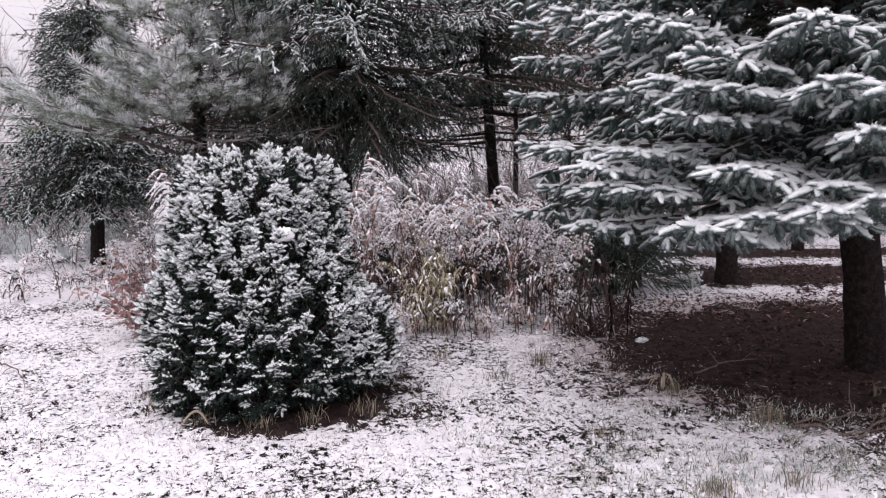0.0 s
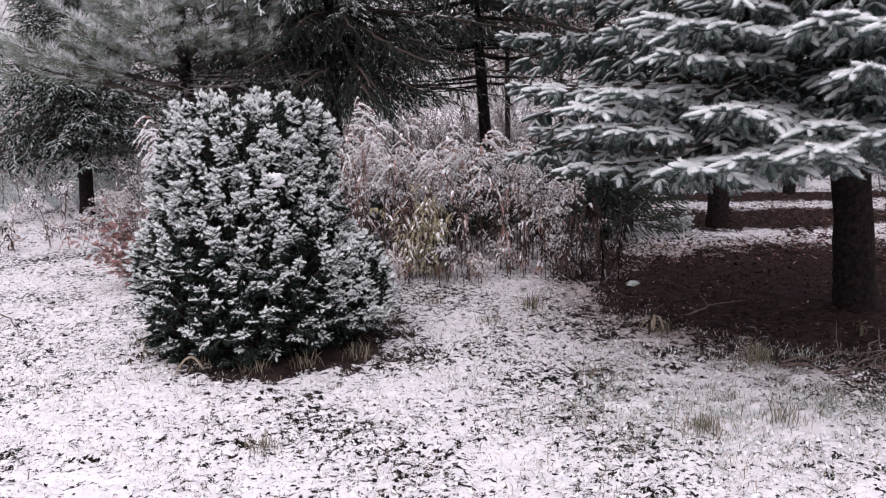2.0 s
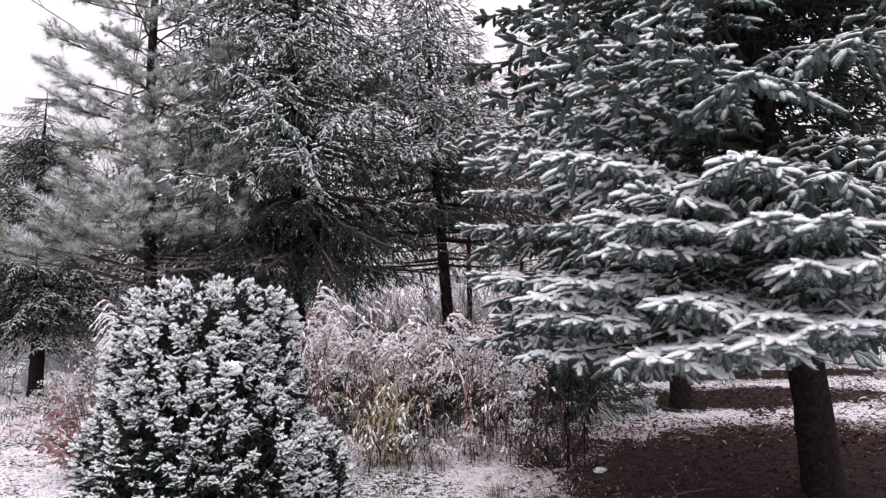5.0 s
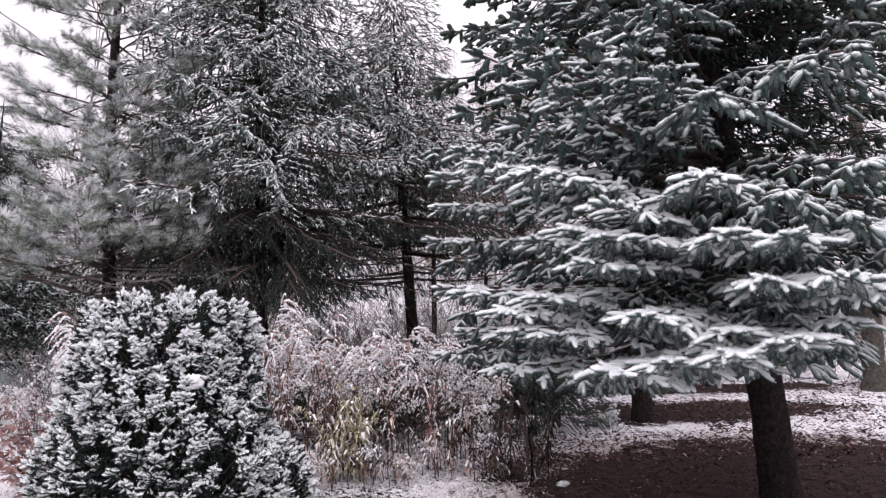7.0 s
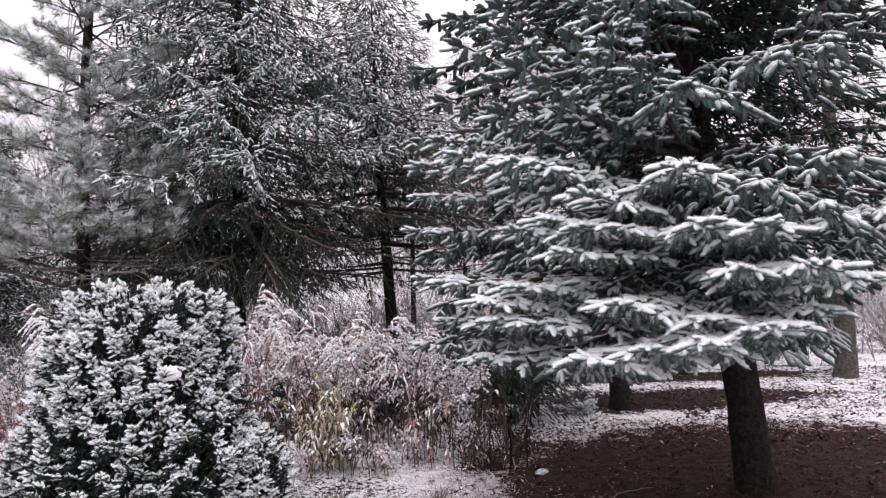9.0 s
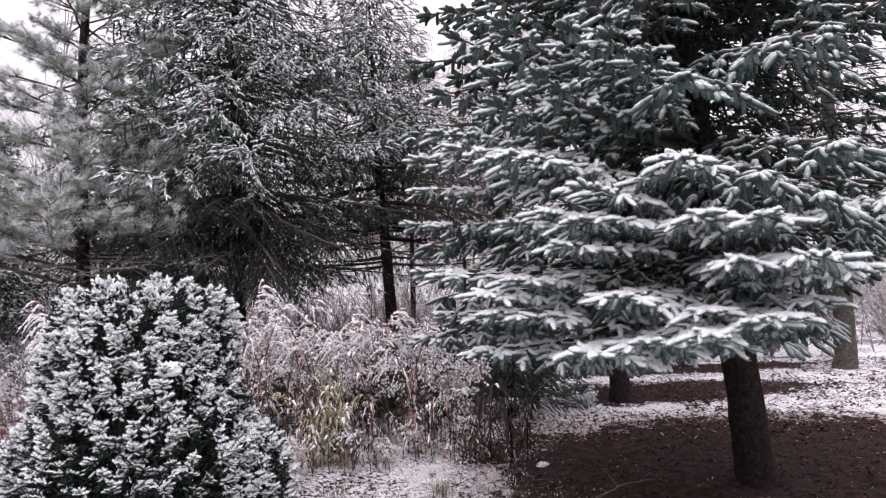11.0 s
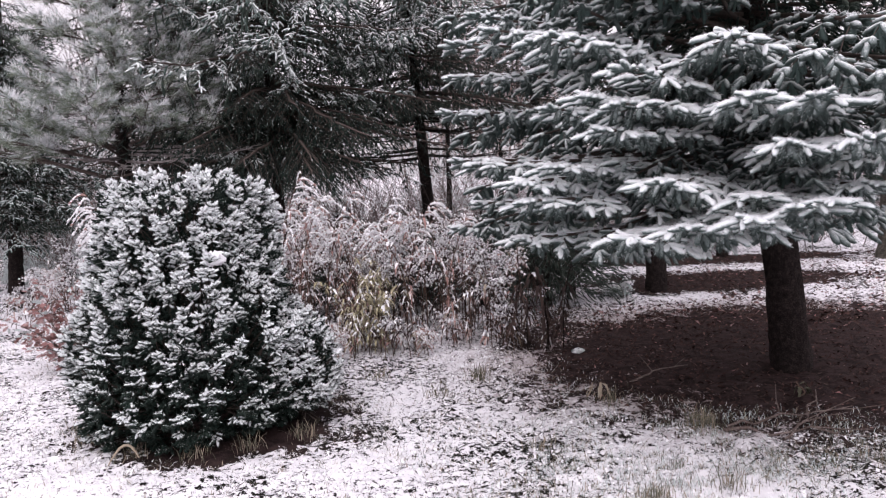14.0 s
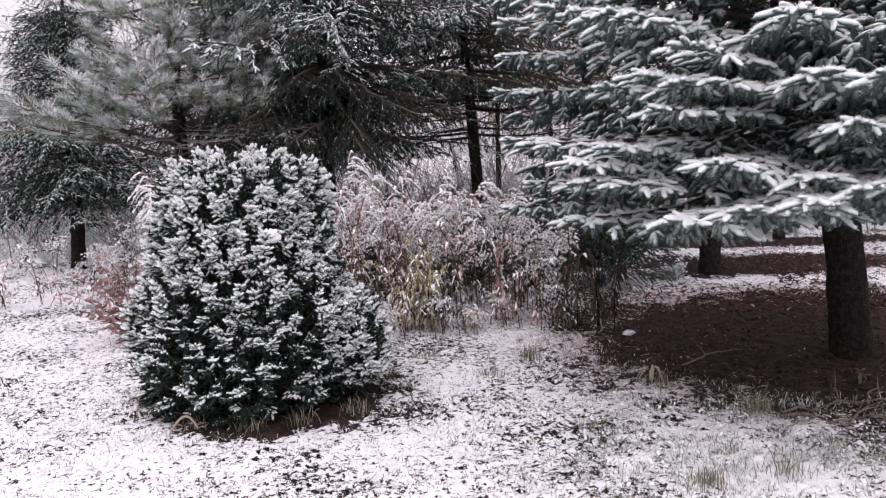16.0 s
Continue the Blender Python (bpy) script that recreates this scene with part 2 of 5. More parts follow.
def tube(soup, pts, radii, m, sides=5, rough=0.0, rng=None):
    pts = np.asarray(pts, float)
    d = unit(np.gradient(pts, axis=0))
    ref = np.array([0, 1.0, 0]) if np.abs(d[:, 2]).mean() > 0.75 else np.array([0, 0, 1.0])
    u = unit(np.cross(d, ref) + 1e-6)
    v = np.cross(u, d)
    a = np.linspace(0, 2 * np.pi, sides, endpoint=False)
    r = np.asarray(radii, float)[:, None]
    if rough:
        r = r * (1 + rough * rng.standard_normal((len(pts), sides)))
    else:
        r = r * np.ones((1, sides))
    ring = pts[:, None] + r[..., None] * (np.cos(a)[None, :, None] * u[:, None] + np.sin(a)[None, :, None] * v[:, None])
    i, j = np.meshgrid(np.arange(len(pts) - 1), np.arange(sides), indexing="ij")
    k = (j + 1) % sides
    a0, a1, b0, b1 = i * sides + j, i * sides + k, (i + 1) * sides + j, (i + 1) * sides + k
    f = np.stack([np.stack([a0, a1, b1], -1), np.stack([a0, b1, b0], -1)], -2)
    soup.add(ring, f, m)


def shoots(soup, rng, P, D, L, n, nl, nw, mg, ms, open_sky, a0=64, a1=22, core=None, cap=0.0, frost=None, tip_snow=0.0):
    """Needle-clad shoots. P, D, L: feet, directions, lengths; n needles each, nl long and nw wide; open_sky: how much snow each catches."""
    K = len(P)
    if not K:
        return
    P, D, L = np.asarray(P, float), unit(np.asarray(D, float)), np.asarray(L, float)
    open_sky = np.broadcast_to(np.asarray(open_sky, float), (K,))
    u, v = across(D)
    t = rng.random((K, n)) ** 0.9
    t[:, : max(3, n // 12)] = 1.0
    phi = rng.random((K, n)) * 2 * np.pi
    a = np.radians(a0 + (a1 - a0) * t + rng.normal(0, 9, (K, n)))
    rad = u[:, None] * np.cos(phi)[..., None] + v[:, None] * np.sin(phi)[..., None]
    nd = D[:, None] * np.cos(a)[..., None] + rad * np.sin(a)[..., None]
    foot = P[:, None] + D[:, None] * (t * L[:, None])[..., None]
    ln = nl * (0.75 + 0.5 * rng.random((K, n))) * np.where(t > 0.99, 0.8, 1)
    tip = foot + nd * ln[..., None]
    side = unit(np.cross(nd, rng.standard_normal((K, n, 3))))
    score = rad[..., 2] * np.sin(a) + 0.5 * D[:, None, 2] * np.cos(a) + rng.normal(0, 0.28, (K, n)) + open_sky[:, None] - 0.75 + tip_snow * (t - 0.65)
    white = score > (0 if frost is None else -0.06)
    w = nw * np.where(white, 1.5, 1.0) * 0.5
    tri = np.stack([foot - side * w[..., None], foot + side * w[..., None], tip], 2)
    soup.tris(tri.reshape(-1, 3), np.where(white, ms if frost is None else np.where(score > 0.38, ms, frost), mg).ravel())
    if core:
        radius, sides = core
        prof = ((0.0, 0.55), (0.3, 1.0), (0.85, 1.0), (1.04, 0.7)) if sides > 3 else ((0.0, 0.6), (0.6, 1.0), (1.0, 0.75)) if tip_snow else ((0.0, 0.7), (0.65, 1.0))
        ang = np.radians(90) + np.arange(sides) * 2 * np.pi / sides
        ring = u[:, None] * np.cos(ang)[None, :, None] + v[:, None] * np.sin(ang)[None, :, None]
        rows = [P[:, None] + D[:, None] * (L * s)[:, None, None] + ring * (radius * wd * (0.75 + 0.5 * rng.random((K, sides))))[..., None] for s, wd in prof]
        rows.append((P + D * (L * 1.12)[:, None])[:, None])
        f, mid, far = [], [], []
        for s in range(len(prof) - 1):
            for c in range(sides):
                g, q = (c + 1) % sides, s * sides
                f += [(q + c, q + sides + g, q + g), (q + c, q + sides + c, q + sides + g)]
                mid += [c + 0.5] * 2
                far += [prof[s + 1][0] - 0.75] * 2
        q = (len(prof) - 1) * sides
        for c in range(sides):
            f.append((q + c, q + sides, q + (c + 1) % sides))
            mid.append(c + 0.5)
            far.append(0.4)
        mid = np.radians(90) + np.array(mid) * 2 * np.pi / sides
        lie = np.sqrt(np.clip(1 - D[:, 2] ** 2, 0, 1))[:, None]
        score = np.sin(mid)[None] * lie + 0.35 * D[:, 2:3] + rng.normal(0, 0.25, (K, len(f))) + open_sky[:, None] - 0.75 + tip_snow * np.array(far)[None]
        kind = np.where(score > 0.5, ms, np.where(score > 0.02, ms if frost is None else frost, mg))
        V = np.concatenate(rows, 1)
        soup.add(V, (np.arange(K) * V.shape[1])[:, None, None] + np.array(f)[None], kind.ravel())
    if cap:
        top = (open_sky > 0.2)
        p, d = P[top] + D[top] * (L[top] * 0.93)[:, None], D[top]
        if len(p):
            k = cap * (0.6 + 0.8 * rng.random(len(p)))
            du, dv = u[top], v[top]
            lump = np.array([(0, 0, -1.6), (0.8, 0.1, 0), (0, 0.75, -0.2), (-0.8, 0.1, 0), (0.1, 0.45, 1.1)])
            lump = lump[None] * (0.7 + 0.6 * rng.random((len(p), 5, 1)))
            V = p[:, None] + k[:, None, None] * (lump[..., :1] * du[:, None] + lump[..., 1:2] * dv[:, None] + lump[..., 2:] * d[:, None]) + np.array([0, 0, 1.0]) * nl * 0.3
            f = np.array([(0, 1, 2), (0, 2, 3), (1, 4, 2), (2, 4, 3)])
            soup.add(V, (np.arange(len(p)) * 5)[:, None, None] + f[None], ms)


def fingers(soup, rng, P, D, L, radius, n, nl, nw, O, sides=6, tip_snow=False):
    """Blunt shoots so thick with needles that they look solid. Materials: 0 bare, 1 snow, 2 frost, 3 coated, 4 dusted, 5 thickly coated."""
    K = len(P)
    P, D, L, O = np.asarray(P, float), unit(np.asarray(D, float)), np.asarray(L, float), np.asarray(O, float)
    u, v = across(D)
    bend = (rng.normal(0, 0.1, (K, 3)) + np.array([0, 0, -0.06])) * L[:, None]
    fat = radius * rng.uniform(0.8, 1.15, K)
    prof = ((0.0, 0.5), (0.28, 0.95), (0.72, 1.0), (0.95, 0.68))
    ang = np.arange(sides) * 2 * np.pi / sides + 0.5
    ring = u[:, None] * np.cos(ang)[None, :, None] + v[:, None] * np.sin(ang)[None, :, None]
    mid = lambda q: P + D * (L * q)[:, None] + bend * q * q
    rows = [mid(q)[:, None] + ring * (fat[:, None] * wd * rng.uniform(0.82, 1.18, (K, sides)))[..., None] for q, wd in prof]
    rows.append(mid(1.04)[:, None])
    f, seg = [], []
    for r in range(len(prof) - 1):
        for c in range(sides):
            g, q = (c + 1) % sides, r * sides
            f += [(q + c, q + g, q + sides + g), (q + c, q + sides + g, q + sides + c)]
            seg += [r] * 2
    q = (len(prof) - 1) * sides
    for c in range(sides):
        f.append((q + c, q + (c + 1) % sides, q + sides))
        seg.append(3)
    level = np.where(O > 1.3, 3, np.where(O > 0.5, 2, np.where(O > 0.0, 1, 0)))[:, None] - 2 * np.clip(1 - np.array(seg), 0, 1)[None] * int(tip_snow)
    kind = np.array([0, 4, 3, 5])[np.clip(level, 0, 3)]
    V = np.concatenate(rows, 1)
    soup.add(V, (np.arange(K) * V.shape[1])[:, None, None] + np.array(f)[None], kind.ravel())
    t, phi = rng.random((K, n)) ** 0.7, rng.random((K, n)) * 2 * np.pi
    rad = u[:, None] * np.cos(phi)[..., None] + v[:, None] * np.sin(phi)[..., None]
    a = np.radians(rng.normal(46, 10, (K, n))) * (1 - 0.35 * t)
    nd = D[:, None] * np.cos(a)[..., None] + rad * np.sin(a)[..., None]
    foot = P[:, None] + D[:, None] * (t * L[:, None])[..., None] + bend[:, None] * (t * t)[..., None] + rad * (fat[:, None] * np.where(t > 0.9, 0.6, 0.9))[..., None]
    top = foot + nd * (nl * rng.uniform(0.7, 1.3, (K, n)))[..., None]
    side = unit(np.cross(nd, rng.standard_normal((K, n, 3)))) * nw * 0.5
    score = rad[..., 2] + O[:, None] - 0.5 + rng.normal(0, 0.3, (K, n)) + (1.2 * (t - 0.7) if tip_snow else 0)
    soup.tris(np.stack([foot - side, foot + side, top], 2).reshape(-1, 3), np.where(score > 0.75, 1, np.where(score > 0.15, 2, 0)).ravel())


def rot(v, axis, ang):
    return np.array(Matrix.Rotation(ang, 3, Vector(axis)) @ Vector(v))


# ---------- conifer branches ----------
def spruce_branch(seed, L, sag, lift, gap2, gap3, ls, n, nl, nw, mats, core, hang=0.0, inner=0.22, sky=0.75, fan=0.42, cap=0.0, below=0.35, blunt=22, fat=0, sides=6):
    """One limb along +x from the trunk: wood and needles. Returns (wood mesh, foliage mesh, height of the tip)."""
    rng = np.random.default_rng(seed)
    wood, leaf = Soup(), Soup()
    s = np.linspace(0, 1, 12)
    wob = np.cumsum(rng.normal(0, 0.012, 12)) * L
    axis = np.stack([L * s, wob * s, L * (-sag * s + lift * s * s)], 1)
    at = lambda q: np.array([np.interp(q, s, axis[:, i]) for i in range(3)])
    tube(wood, axis, 0.011 * L * (1 - 0.85 * s) + 0.003, 0, 5)
    P, D, LL, O = [], [], [], []
    q, side = inner, 1
    while q < 0.985:
        side = -side
        p = at(q)
        fwd = unit(at(min(1, q + 0.05)) - at(max(0, q - 0.05)))
        ang = radians(rng.uniform(42, 62)) * side
        d = rot(fwd, (0, 0, 1), ang)
        d[2] += rng.normal(-0.05, 0.1) - hang
        d = unit(d)
        l2 = (fan * L * (1 - q) ** 0.75 + ls * 0.9) * rng.uniform(0.75, 1.15)
        m = max(2, int(l2 / gap3))
        k = np.linspace(0, 1, m + 1)
        line = p + d * (k * l2)[:, None]
        line[:, 2] -= (hang * 0.4 + 0.1) * l2 * k ** 2 - rng.uniform(0, 0.1) * l2 * k ** 3
        tube(wood, line, np.linspace(0.004, 0.0016, m + 1) * (0.5 + 0.4 * L), 0, 3)
        for j in range(m + 1):
            o = sky - 0.25 * (1 - k[j]) - 0.5 * max(0, 0.5 - q)
            dd = unit(line[min(m, j + 1)] - line[max(0, j - 1)])
            if j == m:
                P.append(line[j]); D.append(dd); LL.append(ls * 1.15); O.append(sky)
                if fat:
                    for tilt in (-0.9, -0.35, 0.75):
                        P.append(line[j] - dd * ls * 0.2); D.append(dd * 0.6 + np.array([0, 0, tilt]) + rng.normal(0, 0.25, 3)); LL.append(ls * rng.uniform(0.6, 0.95)); O.append(sky - (0.6 if tilt < -0.5 else 0))
                for sd in (-1, 1):
                    e = rot(dd, (0, 0, 1), sd * radians(rng.uniform(28, 55)))
                    e[2] += rng.normal(0.05 - hang, 0.2)
                    P.append(line[j] - dd * ls * 0.15); D.append(e); LL.append(ls * rng.uniform(0.7, 1.0)); O.append(sky)
                continue
            if j < 1 and q < 0.6:
                continue
            for sd in ((1, -1) if rng.random() < 0.75 else (1,) if rng.random() < 0.5 else (-1,)):
                e = rot(dd, (0, 0, 1), sd * radians(rng.uniform(38, 72)))
                e[2] += rng.normal(0.0 - hang * 0.8, 0.17 if fat else 0.24)
                P.append(line[j]); D.append(e); LL.append(ls * rng.uniform(0.65, 1.15)); O.append(o)
            if rng.random() < below:
                e = np.array(dd) * 0.6 + np.array([0, 0, -0.9]) + rng.normal(0, 0.3, 3)
                P.append(line[j]); D.append(e); LL.append(ls * rng.uniform(0.8, 1.25)); O.append(o - (1.1 if fat else 0.62))
        q += gap2 / L * rng.uniform(0.7, 1.3) * 0.5
    P.append(at(0.97)); D.append(at(1.0) - at(0.9) + np.array([0, 0, 0.03])); LL.append(ls * 1.3); O.append(sky)
    if fat:
        fingers(leaf, rng, P, D, LL, fat, n, nl, nw, O, sides)
    else:
        shoots(leaf, rng, P, D, LL, n, nl, nw, 0, 1, O, core=core, frost=2, cap=cap, a1=blunt)
    return wood.mesh("branch", [TWIG]), leaf.mesh("foliage", mats, bool(fat)), L * (lift - sag)


def plate(seed, L, sag, lift, gap2, gap3, ls, fan, fat, n, nl, nw, mats, sky, inner=0.35, hanging=0.3, skirt=0.4, bend=0.1, droop=0.0, sides=6, white_from=0.45, upright=0.12, strands=0.0):
    """A limb along +x whose twigs lie in one flat spray, with shoots hanging below it. Returns (wood mesh, foliage mesh, height of the tip)."""
    rng = np.random.default_rng(seed)
    wood, leaf = Soup(), Soup()
    s = np.linspace(0, 1, 12)
    axis = np.stack([L * s, np.cumsum(rng.normal(0, 0.012 + 0.12 * droop, 12)) * L * s, L * (-sag * s + lift * s * s) + np.cumsum(rng.normal(0, 0.05 * droop, 12)) * L * s], 1)
    at = lambda q: np.array([np.interp(q, s, axis[:, i]) for i in range(3)])
    tube(wood, axis, 0.008 * L * (1 - 0.85 * s) + 0.003, 0, 5)
    P, D, LL, O = [], [], [], []

    def add(p, d, l, o):
        P.append(p); D.append(d); LL.append(l); O.append(o)

    q, side = inner, 1
    while q < 0.975:
        side = -side
        p = at(q)
        fwd = unit(at(min(1, q + 0.05)) - at(max(0, q - 0.05)))
        d = rot(fwd, (0, 0, 1), radians(rng.normal(49, 6)) * side)
        d[2] += rng.normal(-0.02, 0.05) - droop
        d = unit(d)
        l2 = fan * L * min(1, 1.5 * (1 - q)) ** 0.8 * rng.uniform(0.7, 1.12) + ls * 0.5
        m = max(1, round(l2 / gap3))
        k = np.linspace(0, 1, m + 1)
        line = p + d * (k * l2)[:, None]
        line[:, 2] -= bend * l2 * k ** 2
        tube(wood, line, np.linspace(0.004, 0.0016, m + 1) * (0.5 + 0.4 * L), 0, 3)
        for j in range(1, m + 1):
            dd = unit(line[j] - line[j - 1])
            last = j == m
            o = sky - 0.6 * max(0, white_from - q) / white_from - (0.0 if k[j] > 0.3 else 0.2) + rng.normal(0, 0.06)
            for sd in (-1, 1):
                if not last and rng.random() < 0.14:
                    continue
                e = rot(dd, (0, 0, 1), sd * radians(rng.normal(44, 13 + 40 * droop)))
                e[2] += rng.normal(0.02 - droop * 0.6, 0.15 + 0.5 * droop)
                add(line[j] - dd * ls * 0.15, e, ls * rng.uniform(0.62 - droop, 1.1 + droop) * (0.85 if last else 1), o - (0.6 if rng.random() < droop * 2 else 0))
            if last:
                add(line[j], dd + np.array([0, 0, 0.04]), ls * 1.15, o)
                if rng.random() < upright:
                    add(line[j], np.array([rng.normal(0, 0.25), rng.normal(0, 0.25), 1]), ls * rng.uniform(0.45, 0.7), o)
                if rng.random() < skirt:
                    across_d = np.array([-dd[1], dd[0], 0])
                    for g in (-0.55, 0, 0.55):
                        add(line[j - 1], dd * 0.45 + across_d * (g + rng.normal(0, 0.1)) + np.array([0, 0, -0.9]), ls * rng.uniform(0.7, 1.0), o - 0.62)
            elif rng.random() < hanging:
                add(line[j], dd * 0.35 + np.array([0, 0, -1]) + rng.normal(0, 0.2, 3), ls * rng.uniform(0.7, 1.05), o - 0.75)
            if rng.random() < strands:
                h = line[j] + np.array([0, 0, -0.01])
                for z in range(int(rng.integers(2, 5))):
                    e = np.array([rng.normal(0, 0.25), rng.normal(0, 0.25), -1])
                    add(h, e, ls * 1.15, -0.5)
                    h = h + unit(e) * ls
        e = rot(fwd, (0, 0, 1), side * radians(rng.normal(40, 8)))
        add(p, e + np.array([0, 0, 0.08]), ls * rng.uniform(0.7, 1), sky - 0.6 * max(0, white_from - q) / white_from)
        q += gap2 / L * rng.uniform(0.75, 1.25) * 0.5
    tip = at(1.0) - at(0.9)
    for a in (-48, -22, 0, 25, 50):
        add(at(0.97), rot(tip, (0, 0, 1), radians(a)), ls * (1.25 - 0.008 * abs(a)), sky)
    fingers(leaf, rng, P, D, LL, fat, n, nl, nw, O, sides)
    return wood.mesh("branch", [TWIG]), leaf.mesh("foliage", mats, True), L * (lift - sag)


def trunk_mesh(rng, h, r, lean=(0, 0), flare=1.15, material=BARK, sides=18):
    s = Soup()
    z = np.concatenate([np.linspace(-0.12, 0.5, 9), np.linspace(0.7, h, 26)])
    rad = r * np.maximum(0.03, 1 - z / h) ** 0.85 * (1 + (flare - 1) * np.exp(-np.maximum(z, 0) / 0.25))
    pts = np.stack([lean[0] * z + 0.02 * np.sin(z * 1.3), lean[1] * z + 0.02 * np.cos(z * 1.1), z], 1)
    tube(s, pts, rad, 0, sides, 0.045, rng)
    return s.mesh("trunk", [material], True)


kinds_far, kinds_mid, kinds_short = [], [], []


def conifer(name, label, foot, h, r, lean, seed, kinds, tiers, group="", category="tree", dead=0, bare=(), bark=BARK, upper=None, shade=None, back=True, roll=4, dense=None):
    """kinds: branch shapes (wood, foliage, tip, length); tiers: rows of (turn in degrees, reach, height of the tip)."""
    rng = np.random.default_rng(seed)
    tree = tagged(new(name), label, category, group)
    brief = kinds_short if kinds is kinds_mid else None
    if upper:
        kinds = list(kinds) + list(kinds_far)
        tiers = list(tiers) + [(*r, True) for r in tiers_for(rng, upper[0], upper[1], upper[2], 0.55, 7, top=upper[1] + 0.7)]
    tree.location = foot
    put("trunk", trunk_mesh(rng, h, r, lean, material=bark), tree)
    few = len(kinds) - (len(kinds_far) if upper else 0)
    for turn, reach, top, *high in tiers:
        wood, leaf, tip, L = kinds[int(rng.integers(few, len(kinds)))] if high else kinds[int(rng.integers(few))]
        if back and math.sin(radians(turn)) > 0.25:
            wood, leaf, tip, L = kinds_far[int(rng.integers(len(kinds_far)))]
        elif brief and reach < 1.2:
            wood, leaf, tip, L = brief[int(rng.integers(len(brief)))]
        elif shade and top < shade + rng.normal(0, 0.35):
            wood, leaf, tip, L = kinds_low[int(rng.integers(len(kinds_low)))]
        k = reach / L
        z = top - tip * k
        z = min(max(z, 0.2), h * 0.97)
        m = pose(lean[0] * z, lean[1] * z, z, rng.normal(0, roll), 0, turn) @ Matrix.Diagonal((k, k, k * rng.uniform(0.85, 1.2), 1))
        b = put("branch", wood, tree, m)
        put("foliage", leaf, b)
    # filler shoots added to darken the crown's inside; their dark needles carry shade
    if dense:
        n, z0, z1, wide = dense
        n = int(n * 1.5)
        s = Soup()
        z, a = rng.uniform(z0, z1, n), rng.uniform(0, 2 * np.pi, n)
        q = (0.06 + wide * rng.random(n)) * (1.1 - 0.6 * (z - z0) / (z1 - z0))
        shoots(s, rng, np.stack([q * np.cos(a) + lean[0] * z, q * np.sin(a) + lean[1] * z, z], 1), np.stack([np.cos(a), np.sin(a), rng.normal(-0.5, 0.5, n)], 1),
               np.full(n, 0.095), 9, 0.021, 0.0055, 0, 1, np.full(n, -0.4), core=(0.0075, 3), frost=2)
        put("inner_shade_foliage", s.mesh("inner_shade_foliage", [FIR if kinds is not kinds_far and back else GREEN, SNOW, FROST]), tree)
    for i in range(dead + len(bare)):
        s = Soup()
        a, z, l = rng.uniform(0, 2 * np.pi), rng.uniform(1.85, 2.5), rng.uniform(0.5, 1.4)
        if i >= dead:
            a, l, z = radians(bare[i - dead][0]), *bare[i - dead][1:]
        q = np.linspace(0, 1, 6)
        line = np.stack([np.cos(a) * l * q, np.sin(a) * l * q, z - 0.12 * l * q + 0.1 * l * q * q], 1) + np.array([lean[0] * z, lean[1] * z, 0])
        tube(s, line, (0.012 if i < dead else 0.02) * (1 - 0.8 * q), 0, 4)
        for j in range(9 if i < dead else 22):
            c = rng.uniform(0.3, 1)
            p = np.array([np.interp(c, q, line[:, x]) for x in range(3)])
            e = np.array([math.cos(a + rng.uniform(-1, 1)), math.sin(a + rng.uniform(-1, 1)), rng.uniform(-0.5, 0.2)]) * rng.uniform(0.1, 0.4)
            tube(s, [p, p + e * 0.5 + np.array([0, 0, 0.01]), p + e], (0.004, 0.003, 0.0015), 0, 3)
        put("dead_branch", s.mesh("dead_branch", [GREYTWIG if name == "pine" else BARK]), tree)
    return tree


def tiers_for(rng, z0, z1, reach0, step, per, power=0.8, skip=None, top=None):
    out, z, a = [], z0, rng.uniform(0, 360)
    top = top or z1
    while z < z1:
        k = max(0.08, 1 - (z - z0) / (top - z0)) ** power
        for i in range(per):
            a += 360 / per + rng.normal(0, 14)
            row = ((a + 180) % 360 - 180, reach0 * k * rng.uniform(0.82, 1.1), z + rng.normal(0, step * 0.3))
            if skip is None or not skip(*row):
                out.append(row)
        a += 40
        z += step
    return out


# ---------- ground ----------
def ground_height(x, y):
    near = np.exp(-((np.hypot(x, y - 5)) / 14) ** 2)
    h = 0.03 * np.sin(x * 0.9 + 1) * np.cos(y * 0.7) + 0.014 * np.sin(x * 3.1 + y * 2.3) * np.sin(y * 3.7 - x)
    return h * near * 0.7 + 0.0 * x


def build_ground():
    rng = np.random.default_rng(3)
    axis_x = np.concatenate([[-600, -200, -80, -40, -20], np.arange(-9, 12, 0.08), [20, 40, 80, 200, 600]])
    axis_y = np.concatenate([[-300, -80, -20, -4], np.arange(1, 14, 0.08), [16, 20, 28, 40, 80, 200, 700]])
    X, Y = np.meshgrid(axis_x, axis_y, indexing="ij")
    Zr = rng.normal(0, 0.011, X.shape)
    Zr[:5], Zr[-5:], Zr[:, :4], Zr[:, -7:] = 0, 0, 0, 0
    Z = ground_height(X, Y) + Zr
    n, k = X.shape
    i, j = np.meshgrid(np.arange(n - 1), np.arange(k - 1), indexing="ij")
    a = i * k + j
    f = np.stack([np.stack([a, a + k, a + k + 1], -1), np.stack([a, a + k + 1, a + 1], -1)], -2)
    s = Soup()
    s.add(np.stack([X, Y, Z], -1), f, 0)
    tagged(put("ground", s.mesh("ground", [ground_material()], True)), "lawn under thin patchy snow with brown litter below the spruces", "ground", kind="structure")


build_ground()

